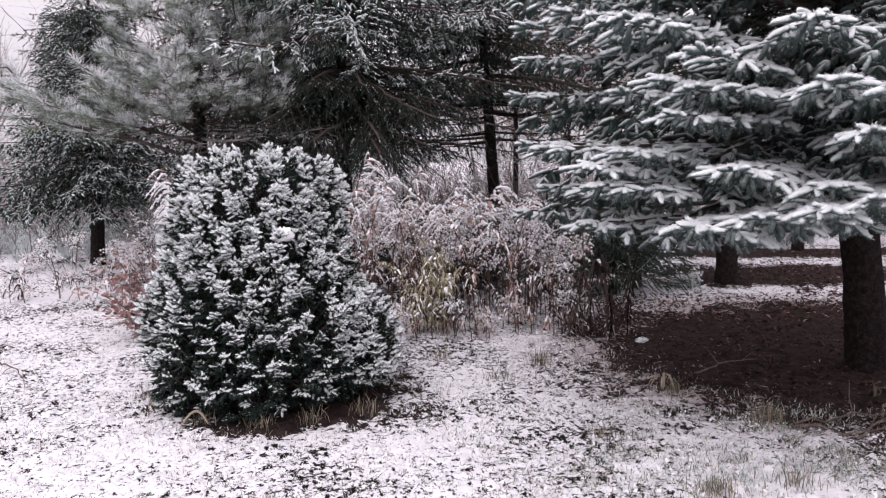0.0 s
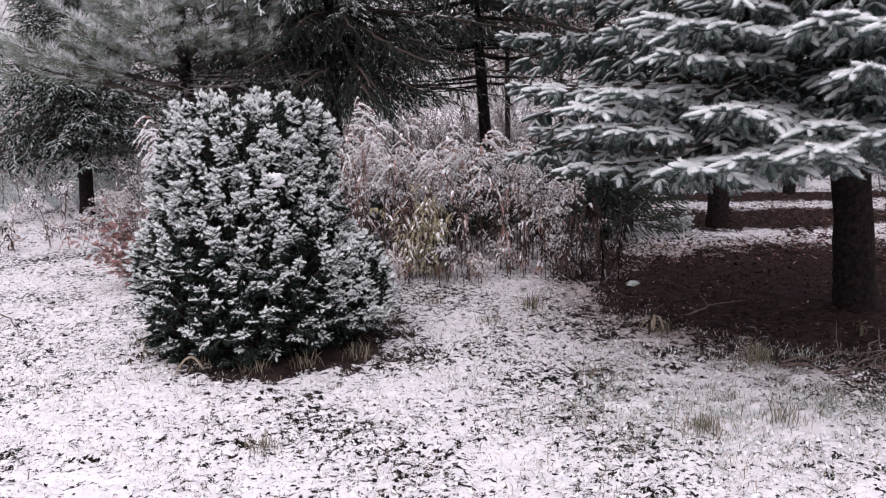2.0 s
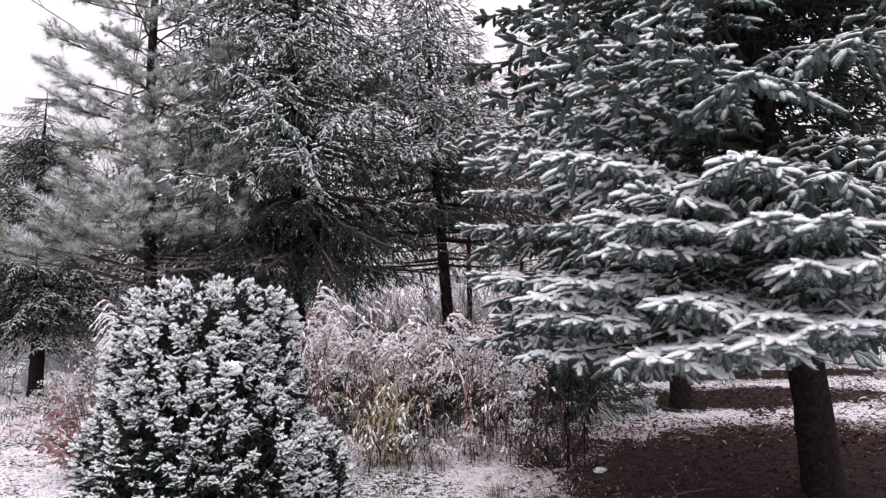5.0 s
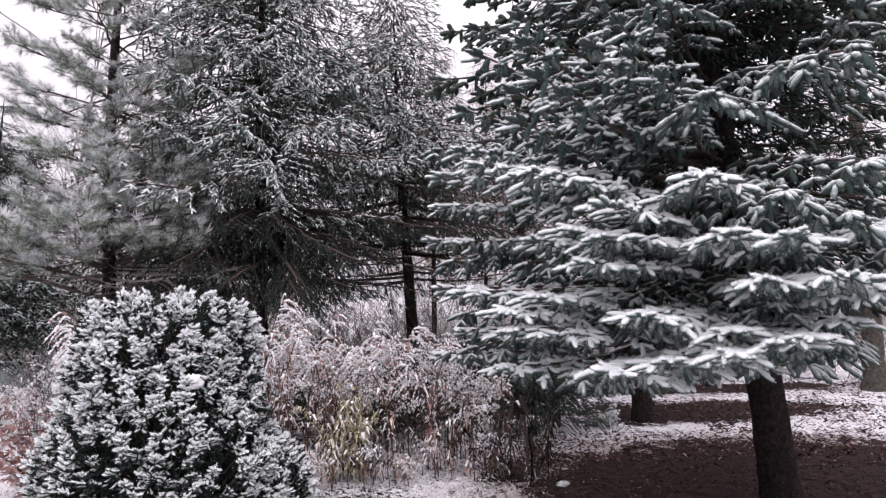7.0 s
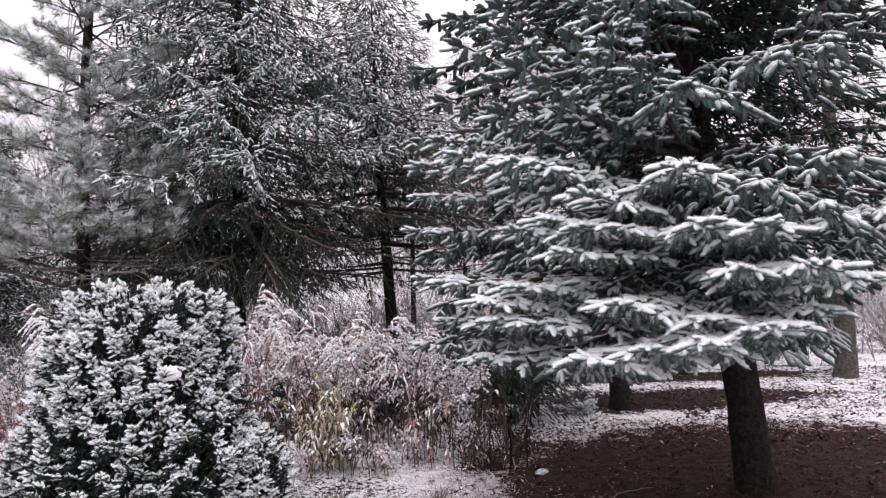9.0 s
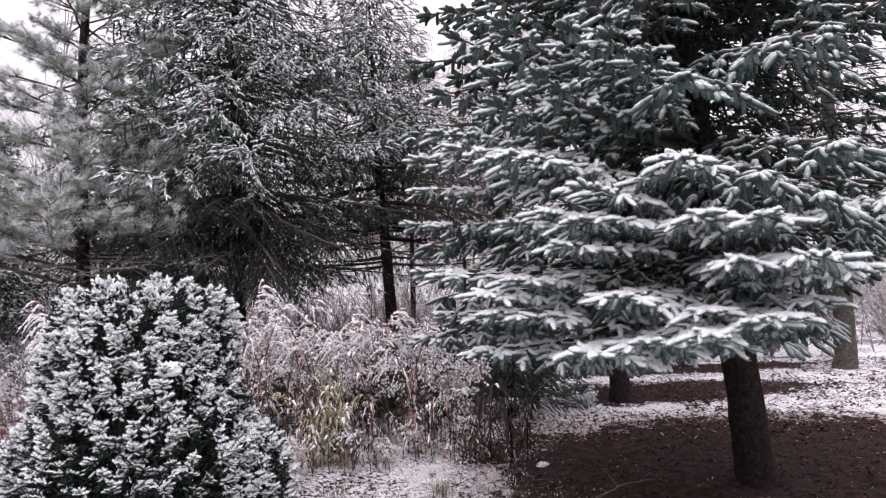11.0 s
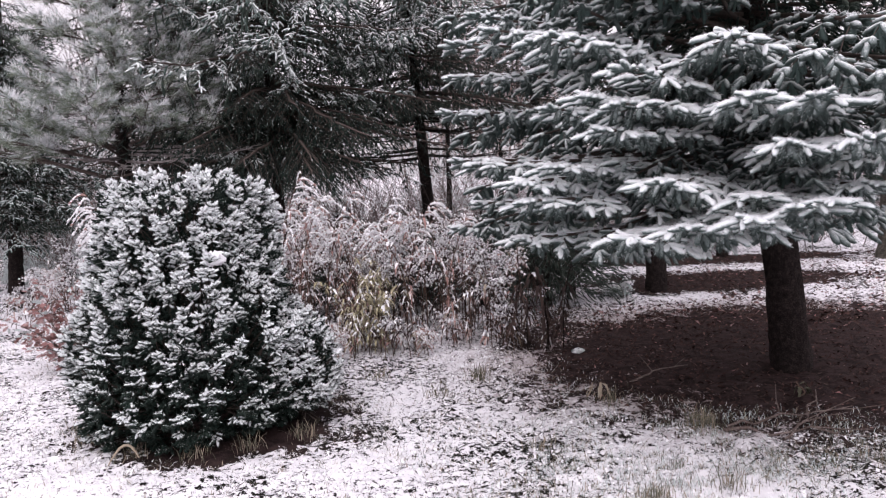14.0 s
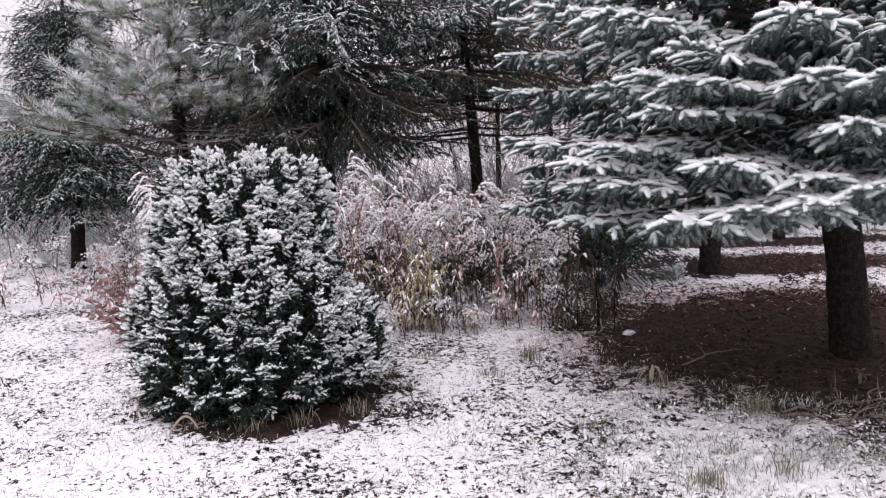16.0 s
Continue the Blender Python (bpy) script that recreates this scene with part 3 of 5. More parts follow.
# ---------- large blue spruce ----------
NEEDLES, FINE = [BLUE, SNOW, FROST, COAT, RIME], [FIR, FROST, HOAR, COATG, RIMEG]
LEAN = -0.14
kinds_wide, kinds_slim, kinds_inner, kinds_back, kinds_high = [], [], [], [], []
for i in range(8):
    slim = i > 3
    L = (2.5, 2.3, 2.4, 2.5, 2.4, 2.3, 2.5, 2.4)[i]
    w, f, tip = plate(100 + i, L, 0.15, 0.09, 0.17, 0.068, 0.098, 0.12 if slim else 0.21, 0.0146, 56, 0.0148, 0.0029, NEEDLES, 0.95, inner=0.6 if slim else 0.5, white_from=0.55, hanging=0.4, skirt=0.7, bend=0.16)
    (kinds_slim if slim else kinds_wide).append((w, f, tip, L))
for i in range(3):
    w, f, tip = plate(110 + i, 2.2, 0.22, 0.0, 0.25, 0.088, 0.1, 0.26, 0.0162, 18, 0.0135, 0.004, NEEDLES, 0.3, inner=0.35, hanging=0.6, skirt=0.8, bend=0.35, sides=5)
    kinds_inner.append((w, f, tip, 2.2))
for i in range(3):
    w, f, tip = plate(115 + i, 2.3, 0.14, 0.2, 0.2, 0.074, 0.092, 0.14, 0.014, 40, 0.0148, 0.003, NEEDLES, 0.5, inner=0.5, white_from=0.6, hanging=0.4, skirt=0.6, bend=0.3)
    kinds_high.append((w, f, tip, 2.3))
# back boughs use darkened needles, so the crown's shade sits in their colour
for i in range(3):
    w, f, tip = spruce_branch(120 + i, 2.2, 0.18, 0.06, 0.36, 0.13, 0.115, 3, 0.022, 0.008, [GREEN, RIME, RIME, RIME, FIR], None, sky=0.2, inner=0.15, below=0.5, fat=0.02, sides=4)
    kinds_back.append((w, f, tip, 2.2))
BACK, INNER, WIDE, SLIM, HIGH = range(5)
# turn, reach, height of the tip and kind of each bough on the open side
FRONT = ((-137, 2.57, 1.28, WIDE), (-129, 2.51, 1.32, WIDE), (-121, 2.58, 1.37, SLIM), (-154, 2.44, 1.23, WIDE), (-177, 2.43, 1.24, SLIM),
         (-125, 2.49, 1.35, SLIM), (-130, 2.55, 1.55, WIDE), (-122, 2.46, 1.46, SLIM), (-142, 2.56, 1.46, WIDE), (-114, 2.51, 1.43, SLIM),
         (-118, 2.57, 1.41, SLIM), (-165, 2.41, 1.43, SLIM), (-156, 2.49, 1.68, WIDE), (-169, 2.46, 1.70, SLIM), (-148, 2.58, 1.57, SLIM),
         (-145, 2.49, 1.64, SLIM), (-111, 2.58, 1.72, WIDE), (-115, 2.57, 1.70, SLIM), (-105, 2.46, 1.64, SLIM), (-129, 2.52, 1.95, WIDE),
         (-134, 2.54, 1.81, SLIM), (-115, 2.57, 1.89, SLIM), (-120, 2.53, 1.92, SLIM), (-145, 2.45, 1.94, SLIM), (-175, 2.41, 2.03, SLIM),
         (-107, 2.50, 1.96, INNER), (-137, 2.51, 1.99, SLIM), (-144, 2.57, 2.29, WIDE), (-171, 2.36, 2.43, SLIM), (-124, 2.46, 2.21, WIDE),
         (-135, 2.51, 2.11, SLIM), (-112, 2.38, 2.08, INNER), (-105, 2.4, 2.19, INNER), (-103, 2.52, 1.95, SLIM), (-162, 2.32, 2.57, SLIM),
         (-148, 2.55, 2.39, SLIM), (-134, 2.41, 2.73, HIGH), (-142, 2.43, 2.78, HIGH), (-119, 2.3, 2.6, INNER), (-128, 2.25, 2.9, HIGH), (-125, 2.2, 2.78, HIGH), (-127, 2.2, 3.1, HIGH),
         (-140, 2.41, 2.85, HIGH), (-132, 2.41, 2.93, HIGH), (-140, 2.33, 3.07, HIGH), (-144, 2.41, 2.63, HIGH),
         (-100, 2.3, 2.77, INNER))
rng = np.random.default_rng(11)
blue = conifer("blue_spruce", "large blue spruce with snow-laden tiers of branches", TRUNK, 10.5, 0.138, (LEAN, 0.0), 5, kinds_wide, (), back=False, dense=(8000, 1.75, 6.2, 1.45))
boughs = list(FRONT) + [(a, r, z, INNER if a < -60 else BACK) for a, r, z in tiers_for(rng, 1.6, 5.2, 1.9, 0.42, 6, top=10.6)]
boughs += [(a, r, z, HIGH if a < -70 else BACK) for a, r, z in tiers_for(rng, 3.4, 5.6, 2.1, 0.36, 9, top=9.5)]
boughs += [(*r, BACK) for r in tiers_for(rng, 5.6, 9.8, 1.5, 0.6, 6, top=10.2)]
boughs += [(a + (7 if i % 2 else -7), r * rng.uniform(0.74, 0.86), z - 0.08, INNER) for i, (a, r, z, kind) in enumerate(FRONT) if i % 3 == 0 and z < 2.4]
boughs += [(180, 2.2, 1.5, INNER), (175, 2.2, 1.9, INNER), (-172, 2.3, 2.3, WIDE), (178, 2.2, 2.7, INNER), (-165, 2.2, 2.9, HIGH), (-155, 2.25, 3.15, HIGH), (170, 2.1, 1.3, INNER), (-178, 2.2, 1.25, INNER)]
boughs += [(-62, 1.7, 1.95, INNER), (-40, 2.0, 2.0, INNER), (-75, 2.1, 2.0, INNER), (-114, 2.25, 1.33, INNER), (-107, 2.2, 1.5, SLIM)]
boughs += [(rng.uniform(-175, -128), 2.05 - 0.05 * i, 3.3 + 0.11 * i, HIGH) for i in range(11)]
boughs += [(rng.uniform(-128, -95), 2.0 - 0.04 * i, 3.1 + 0.14 * i, INNER if i % 2 else HIGH) for i in range(9)]
boughs = [b for b in boughs if not (-140 < b[0] < -84 and 2.1 < b[2] < 3.0) or b in FRONT]
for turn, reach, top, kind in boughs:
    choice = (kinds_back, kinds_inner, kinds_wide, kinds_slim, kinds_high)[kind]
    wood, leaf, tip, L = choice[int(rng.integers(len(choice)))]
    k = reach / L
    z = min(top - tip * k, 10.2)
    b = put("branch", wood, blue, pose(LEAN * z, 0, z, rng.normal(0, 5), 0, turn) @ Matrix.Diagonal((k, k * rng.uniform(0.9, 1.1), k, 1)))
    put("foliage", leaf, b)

# ---------- spruces behind ----------
kinds_low = []
for i in range(4):
    w, f, tip = spruce_branch(130 + i, 0.8, 0.08, 0.04 * (i % 3), 0.22, 0.1, 0.08, 6, 0.014, 0.005, FINE, None, hang=0.1, sky=0.85, inner=0.1, fan=0.5, below=0.3, fat=0.0098, sides=4)
    kinds_short.append((w, f, tip, 0.8))
for i in range(6):
    w, f, tip = plate(140 + i, 2.2, 0.3, 0.1 + 0.08 * (i % 3), 0.22, 0.07, 0.085, 0.25, 0.0112, 6, 0.0145, 0.006, FINE, 0.95, inner=0.3, hanging=0.25, skirt=0.3, bend=0.22, droop=0.16, sides=4, white_from=0.6, upright=0.05, strands=0.1)
    kinds_mid.append((w, f, tip, 2.2))
# lower boughs: little snow, and needles darkened to hold the crown's shade
for i in range(4):
    w, f, tip = spruce_branch(146 + i, 2.2, 0.08, -0.1, 0.2, 0.066, 0.068, 12, 0.019, 0.005, [GREEN, SNOW, FROST], (0.0055, 3), hang=0.4, sky=0.32, inner=0.1, fan=0.36, below=0.8)
    kinds_low.append((w, f, tip, 2.2))
for i in range(3):
    w, f, tip = spruce_branch(150 + i, 2.2, 0.1, -0.02, 0.34, 0.125, 0.11, 6, 0.026, 0.007, [GREEN, SNOW, FROST], (0.0085, 3), hang=0.15, sky=0.35, inner=0.12)
    kinds_far.append((w, f, tip, 2.2))
rng = np.random.default_rng(21)
wood_edge = "trees behind the weeds"
conifer("norway_spruce", "tall dark spruce with frosted drooping twigs above weeds", (-1.25, 9.6, 0), 10.5, 0.07, (0.0, 0.0), 22, kinds_mid,
        tiers_for(rng, 1.75, 6.2, 2.4, 0.34, 8, top=12) + [(rng.uniform(-140, -30), rng.uniform(1.25, 2.0), 2.7 + 0.16 * i) for i in range(24)] + [(rng.uniform(-165, -15), rng.uniform(1.1, 2.3), 1.62 + 0.035 * i) for i in range(26)], wood_edge, dead=6, shade=2.7, roll=12, dense=(6500, 1.9, 6.4, 1.6), upper=(6.4, 9.8, 1.25))
conifer("norway_spruce", "tall dark spruce with dead lower limbs and frosted twigs", (0.76, 10.6, 0), 5.9, 0.105, (-0.045, 0.0), 23, kinds_mid,
        tiers_for(rng, 2.3, 5.6, 2.05, 0.32, 8, top=6.0) + [(rng.uniform(-170, -60), rng.uniform(1.2, 1.9), 2.9 + 0.12 * i) for i in range(18)], wood_edge, dead=26, shade=2.9, roll=12, bare=((183, 1.25, 1.93), (172, 1.05, 1.98), (-6, 1.15, 1.9), (12, 1.0, 2.0), (-170, 0.9, 2.2), (-20, 0.8, 2.25)), dense=(3600, 2.3, 6.0, 1.2))
conifer("norway_spruce", "spruce with a bare dark trunk in leaf litter", (3.62, 9.4, 0), 10, 0.13, (0.0, 0.0), 24, kinds_far,
        tiers_for(rng, 1.75, 5.5, 2.0, 0.38, 6, top=11) + tiers_for(rng, 5.8, 9.4, 1.2, 0.7, 6, top=10), wood_edge, dead=10, dense=(2500, 1.6, 5.5, 1.3))
conifer("norway_spruce", "slim far spruce with a bare lower trunk", (5.92, 12.3, 0), 9, 0.09, (0.0, 0.0), 25, kinds_far,
        tiers_for(rng, 2.0, 5.5, 1.8, 0.42, 6, top=9.5) + tiers_for(rng, 6, 8.4, 1.0, 0.7, 5, top=9.2), wood_edge, dead=8)
conifer("norway_spruce", "far spruce with a thick grey-brown trunk on snow", (8.2, 11.2, 0), 10, 0.165, (-0.02, 0.0), 26, kinds_far,
        tiers_for(rng, 1.9, 5.5, 2.1, 0.4, 6, top=11) + tiers_for(rng, 6, 9.4, 1.2, 0.7, 5, top=10), wood_edge, dead=8, bark=GREYBARK)
# three spruces added behind to block sky and darken the gaps
conifer("norway_spruce", "dense dark backdrop spruce added to close gaps of sky", (-3.6, 14.5, 0), 6.2, 0.15, (0.0, 0.0), 29, kinds_far,
        tiers_for(rng, 1.5, 5.7, 2.2, 0.42, 6, top=6.2), wood_edge, dense=(2000, 1.4, 5, 1.4))
conifer("norway_spruce", "dense dark backdrop spruce added to close gaps of sky", (3.4, 15.5, 0), 7.4, 0.15, (0.0, 0.0), 30, kinds_far,
        tiers_for(rng, 1.6, 7, 2.2, 0.45, 6, top=7.6), wood_edge, dense=(2000, 1.5, 6, 1.4))
conifer("norway_spruce", "dense dark backdrop spruce added to close gaps of sky", (-1.7, 13.0, 0), 6.4, 0.12, (0.0, 0.0), 38, kinds_far,
        tiers_for(rng, 1.7, 6, 1.9, 0.45, 6, top=6.8), wood_edge, dense=(2500, 1.6, 5, 1.5))
conifer("low_spruce", "low dark spruce with boughs down to the ground", (2.0, 8.7, 0), 1.7, 0.05, (0.0, 0.0), 34, kinds_low,
        tiers_for(rng, 0.35, 1.5, 0.6, 0.2, 8, top=1.8), "low spruces", "shrub", dense=(1500, 0.1, 1.3, 0.7))
conifer("low_spruce", "low dark spruce with boughs down to the ground", (2.4, 9.1, 0), 1.5, 0.05, (0.0, 0.0), 35, kinds_low,
        tiers_for(rng, 0.4, 1.4, 0.65, 0.2, 8, top=1.7), "low spruces", "shrub", dense=(1300, 0.25, 1.25, 0.6))
for x, y, h, s in ((-0.5, 9.0, 1.45, 39), (0.35, 8.8, 1.35, 40), (1.2, 8.7, 1.4, 41)):
    conifer("low_spruce", "low frosted spruce hidden among the weeds", (x, y, 0), h, 0.04, (0.0, 0.0), s, kinds_mid,
            tiers_for(rng, 0.35, h - 0.1, 0.6, 0.25, 6, top=h + 0.2), "low spruces", "shrub", dense=(1100, 0.15, h - 0.3, 0.5))
RUST = mat("russet_larch_twigs", (0.42, 0.3, 0.28), (0.24, 0.155, 0.145), 5, 0.9, island=0.5, light=(0.6, 0.48, 0.46))
kinds_larch = []
for i in range(3):
    w, f, tip = spruce_branch(170 + i, 1.8, 0.05, -0.2, 0.34, 0.13, 0.17, 5, 0.03, 0.008, [RUST, SNOW, FROST], (0.007, 3), hang=0.9, sky=0.6, below=0.7)
    kinds_larch.append((w, f, tip, 1.8))
for x, y, h, s in ((1.35, 14.2, 6.9, 36), (2.75, 16.5, 7.4, 37)):
    conifer("larch", "russet weeping larch behind the spruces", (x, y, 0), h, 0.06, (0.02, 0), s, kinds_larch, tiers_for(rng, 2.4, h - 0.2, 1.5, 0.3, 7, top=h + 0.6), "larches")
kinds_fir = []
for i in range(4):
    w, f, tip = plate(160 + i, 1.6, 0.3, 0.12, 0.19, 0.062, 0.066, 0.3, 0.0098, 6, 0.015, 0.005, [GREEN, HOAR, HOAR, RIMEG, RIME], 0.6, inner=0.15, hanging=0.4, skirt=0.4, bend=0.3, droop=0.12, sides=4, white_from=0.7)
    kinds_fir.append((w, f, tip, 1.6))
conifer("young_fir", "slender frosted fir with a dark bare foot", (-5.75, 12.2, 0), 4.9, 0.11, (0.04, 0.0), 27, kinds_fir,
        tiers_for(rng, 1.0, 5.0, 1.85, 0.21, 8, power=0.72, top=5.2), dead=4, roll=15, dense=(6500, 0.95, 4.1, 1.2))


# ---------- pine ----------
def pine_branch(seed, L, up):
    rng = np.random.default_rng(seed)
    wood, leaf = Soup(), Soup()
    s = np.linspace(0, 1, 10)
    axis = np.stack([L * s * (1 - 0.15 * s), np.cumsum(rng.normal(0, 0.015, 10)) * L, L * (up * s * s + 0.05 * np.sin(5 * s))], 1)
    tube(wood, axis, 0.009 * L * (1 - 0.8 * s) + 0.003, 0, 5)
    P, D, LL, O = [], [], [], []
    for i in range(17):
        q = 0.3 + 0.7 * (i / 16)
        p = np.array([np.interp(q, s, axis[:, c]) for c in range(3)])
        a = rng.uniform(-1.1, 1.1)
        e = np.array([math.cos(a), math.sin(a), rng.uniform(0.0, 0.7)])
        l = rng.uniform(0.14, 0.5) * (1.25 - q) * L * 0.8 + 0.05
        c = np.linspace(0, 1, 5)
        line = p + np.stack([e[0] * c * l, e[1] * c * l, e[2] * l * c ** 2], 1)
        tube(wood, line, 0.006 * (1 - 0.6 * c), 0, 4)
        d = unit(line[-1] - line[-2])
        P.append(line[-2]); D.append(d); LL.append(l * 0.15 + 0.06); O.append(rng.choice([0.1, 0.5, 0.9]))
        if l > 0.2:
            for g in range(2):
                b = line[2] + rng.normal(0, 0.02, 3)
                dd = unit(d + rng.normal(0, 0.45, 3))
                tube(wood, [line[1], b + dd * 0.05, b + dd * 0.12], (0.004, 0.003, 0.002), 0, 3)
                P.append(b + dd * 0.04); D.append(dd); LL.append(0.08); O.append(rng.choice([0.0, 0.4, 0.75]))
    shoots(leaf, rng, P, D, LL, 58, 0.125, 0.005, 0, 1, np.array(O) + 0.1, a0=78, a1=25, frost=2)
    return wood.mesh("branch", [TWIG]), leaf.mesh("foliage", [PINE, SNOW, FROST]), 0.6 * L * up, L


kinds_pine = [pine_branch(180 + i, 1.7, 0.25 + 0.12 * (i % 3)) for i in range(5)]
conifer("pine", "frosted pine with long soft needles and upturned branches", (-2.95, 9.0, 0), 8.5, 0.095, (0.02, 0), 28, kinds_pine,
        tiers_for(rng, 2.35, 4.2, 1.4, 0.34, 7, top=9.5) + [(rng.uniform(-125, -30), rng.uniform(0.4, 1.0), 2.5 + 0.16 * i) for i in range(26)] + [(-162, 2.3, 2.35), (-142, 2.0, 2.3), (-118, 1.7, 2.4), (-85, 1.5, 2.45), (-60, 1.5, 2.4), (-45, 1.4, 2.65), (-30, 1.5, 2.3), (-70, 1.2, 2.85)] + tiers_for(rng, 4.3, 8, 1.35, 0.42, 6, top=9), dead=9, bare=((-50, 1.6, 1.92), (-28, 1.8, 2.0), (-72, 1.3, 1.86), (-12, 1.5, 2.1), (-100, 1.2, 1.95)))


# ---------- young spruce on the lawn ----------
def young_spruce(foot, profile, seed, clusters, ls, radius, more_snow=0.0):
    """A dense bushy spruce: stars of shoots all over a rounded body. profile: heights and radii."""
    rng = np.random.default_rng(seed)
    tree = tagged(new("young_spruce"), "dense bushy young spruce with snow-tipped shoots on the lawn", "shrub")
    tree.location = foot
    zz, rr = np.array(profile).T
    put("trunk", trunk_mesh(rng, zz[-1] * 0.95, 0.05), tree)
    leaf, wood = Soup(), Soup()
    P, D, LL, O = [], [], [], []
    zs = np.linspace(zz[0], zz[-1], 200)
    w = np.interp(zs, zz, rr) + 0.12
    cdf = np.cumsum(w) / w.sum()
    for i in range(clusters):
        z = np.interp((i + rng.uniform(0, 1)) / clusters, cdf, zs)
        a = i * 2.39996 + rng.normal(0, 0.4)
        r = np.interp(z, zz, rr)
        slope = (np.interp(z + 0.05, zz, rr) - np.interp(z - 0.05, zz, rr)) / 0.1
        lobe = 1.6 * noise.noise(Vector((r * math.cos(a), r * math.sin(a), z)) * 5.5)
        depth = rng.choice([1.0, 0.9, 0.76], p=[0.62, 0.25, 0.13])
        r *= (1 + 0.05 * math.sin(3 * a + 5 * z) + 0.03 * math.sin(7 * a - 9 * z + 1) + 0.08 * lobe) * depth
        p = np.array([r * math.cos(a), r * math.sin(a), z * (0.95 + 0.05 * depth) + rng.normal(0, 0.02)])
        low = max(0, 0.7 - z / zz[-1] * 1.4)
        out = unit(np.array([math.cos(a), math.sin(a), 0.78 - 0.5 * np.clip(slope, -4, 0.5) - 1.25 * low]) + rng.normal(0, 0.15, 3))
        u = unit(np.cross(out, (0, 0, 1.0)) + rng.normal(0, 0.22, 3))
        v = np.cross(u, out)
        big = rng.uniform(0.8, 1.25)
        A = ls * 2.1 * big
        p = p - out * A * 0.75
        sky = 0.91 + rng.normal(0, 0.18) - (0.0 if depth > 0.95 else 0.2 if depth > 0.8 else 0.6) - 1.7 * low + 0.6 * max(0, z - 0.85) + more_snow + (0.06 if lobe > -0.25 else -0.3)
        P.append(p + out * A * 0.55); D.append(out); LL.append(A * 0.55); O.append(sky)
        for node, share in ((0.25, 0.95), (0.55, 1.0), (0.72, 0.7)):
            for sd in (-1, 1):
                e = out * rng.uniform(0.75, 0.95) + u * sd * rng.uniform(0.6, 0.85) + v * rng.normal(0.08, 0.12)
                P.append(p + out * A * (node + rng.normal(0, 0.04))); D.append(e); LL.append(ls * share * big * rng.uniform(0.85, 1.15)); O.append(sky + rng.normal(0, 0.1))
        if rng.random() < 0.75:
            P.append(p + out * A * 0.5); D.append(out * 0.8 + v * 0.7); LL.append(ls * 0.8); O.append(sky)
        for sd in (-1, 1):
            P.append(p + out * A * rng.uniform(0, 0.3)); D.append(out * 0.5 + u * sd * 0.5 - v * 0.8); LL.append(ls); O.append(sky - 0.6)
        tube(wood, [p - out * 0.16 - np.array([0, 0, 0.05]), p, p + out * A * 0.8], (0.005, 0.004, 0.003), 0, 3)
    # uneven leaders at the crown
    for i in range(int(zz[-1] * 12)):
        a, r = rng.uniform(0, 2 * np.pi), 0.45 * zz[-1] / 1.8 * rng.random() ** 0.6
        p = np.array([r * math.cos(a), r * math.sin(a), zz[-1] - 0.09 - 0.35 * r * r + rng.uniform(-0.05, 0.05)])
        P.append(p); D.append((rng.normal(0, 0.15), rng.normal(0, 0.15), 1)); LL.append(ls * rng.uniform(0.8, 1.3)); O.append(0.7)
    fingers(leaf, rng, P, D, LL, radius, 24, 0.0125, 0.0034, np.array(O), 5, True)
    # dark filler growth inside; its green carries the shade of the gaps
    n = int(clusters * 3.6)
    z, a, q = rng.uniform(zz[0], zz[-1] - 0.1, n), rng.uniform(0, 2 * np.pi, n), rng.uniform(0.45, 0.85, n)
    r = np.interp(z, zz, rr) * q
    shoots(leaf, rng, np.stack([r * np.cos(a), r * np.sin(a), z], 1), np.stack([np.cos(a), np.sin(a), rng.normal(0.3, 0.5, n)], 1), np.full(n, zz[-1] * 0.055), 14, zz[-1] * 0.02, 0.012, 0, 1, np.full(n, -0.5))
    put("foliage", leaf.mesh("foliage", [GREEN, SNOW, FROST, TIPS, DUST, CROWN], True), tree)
    put("twig_growth", wood.mesh("twig_growth", [TWIG]), tree)
    return tree


bush = young_spruce((-1.27, 5.1, 0), ((0.03, 0.66), (0.18, 0.76), (0.4, 0.78), (0.75, 0.71), (1.05, 0.63), (1.3, 0.58), (1.5, 0.54), (1.6, 0.47), (1.66, 0.32), (1.7, 0.1)), 31, 1650, 0.053, 0.009)
young_spruce((-0.54, 4.93, 0), ((0.12, 0.12), (0.25, 0.23), (0.45, 0.24), (0.65, 0.17), (0.78, 0.05)), 32, 190, 0.042, 0.0084, 0.5)


# a lump of snow caught between the young spruce's shoots
s, rng = Soup(), np.random.default_rng(33)
lon, lat = np.meshgrid(np.linspace(0, 2 * np.pi, 12, endpoint=False), np.linspace(-1.4, 1.4, 7), indexing="ij")
size = 1 + 0.25 * np.sin(3 * lon + 1) * np.cos(lat) + rng.normal(0, 0.15, lon.shape)
i, j = np.meshgrid(np.arange(12), np.arange(6), indexing="ij")
k = (i + 1) % 12
s.add(np.stack([0.065 * size * np.cos(lat) * np.cos(lon), 0.06 * size * np.cos(lat) * np.sin(lon), 0.055 * size * np.sin(lat)], -1),
      np.stack([np.stack([i * 7 + j, k * 7 + j, k * 7 + j + 1], -1), np.stack([i * 7 + j, k * 7 + j + 1, i * 7 + j + 1], -1)], -2), 0)
put("snow_lump", s.mesh("snow_lump", [SNOW], True), bush, pose(0.28, -0.57, 1.17) @ Matrix.Diagonal((1.0, 0.55, 0.75, 1)))


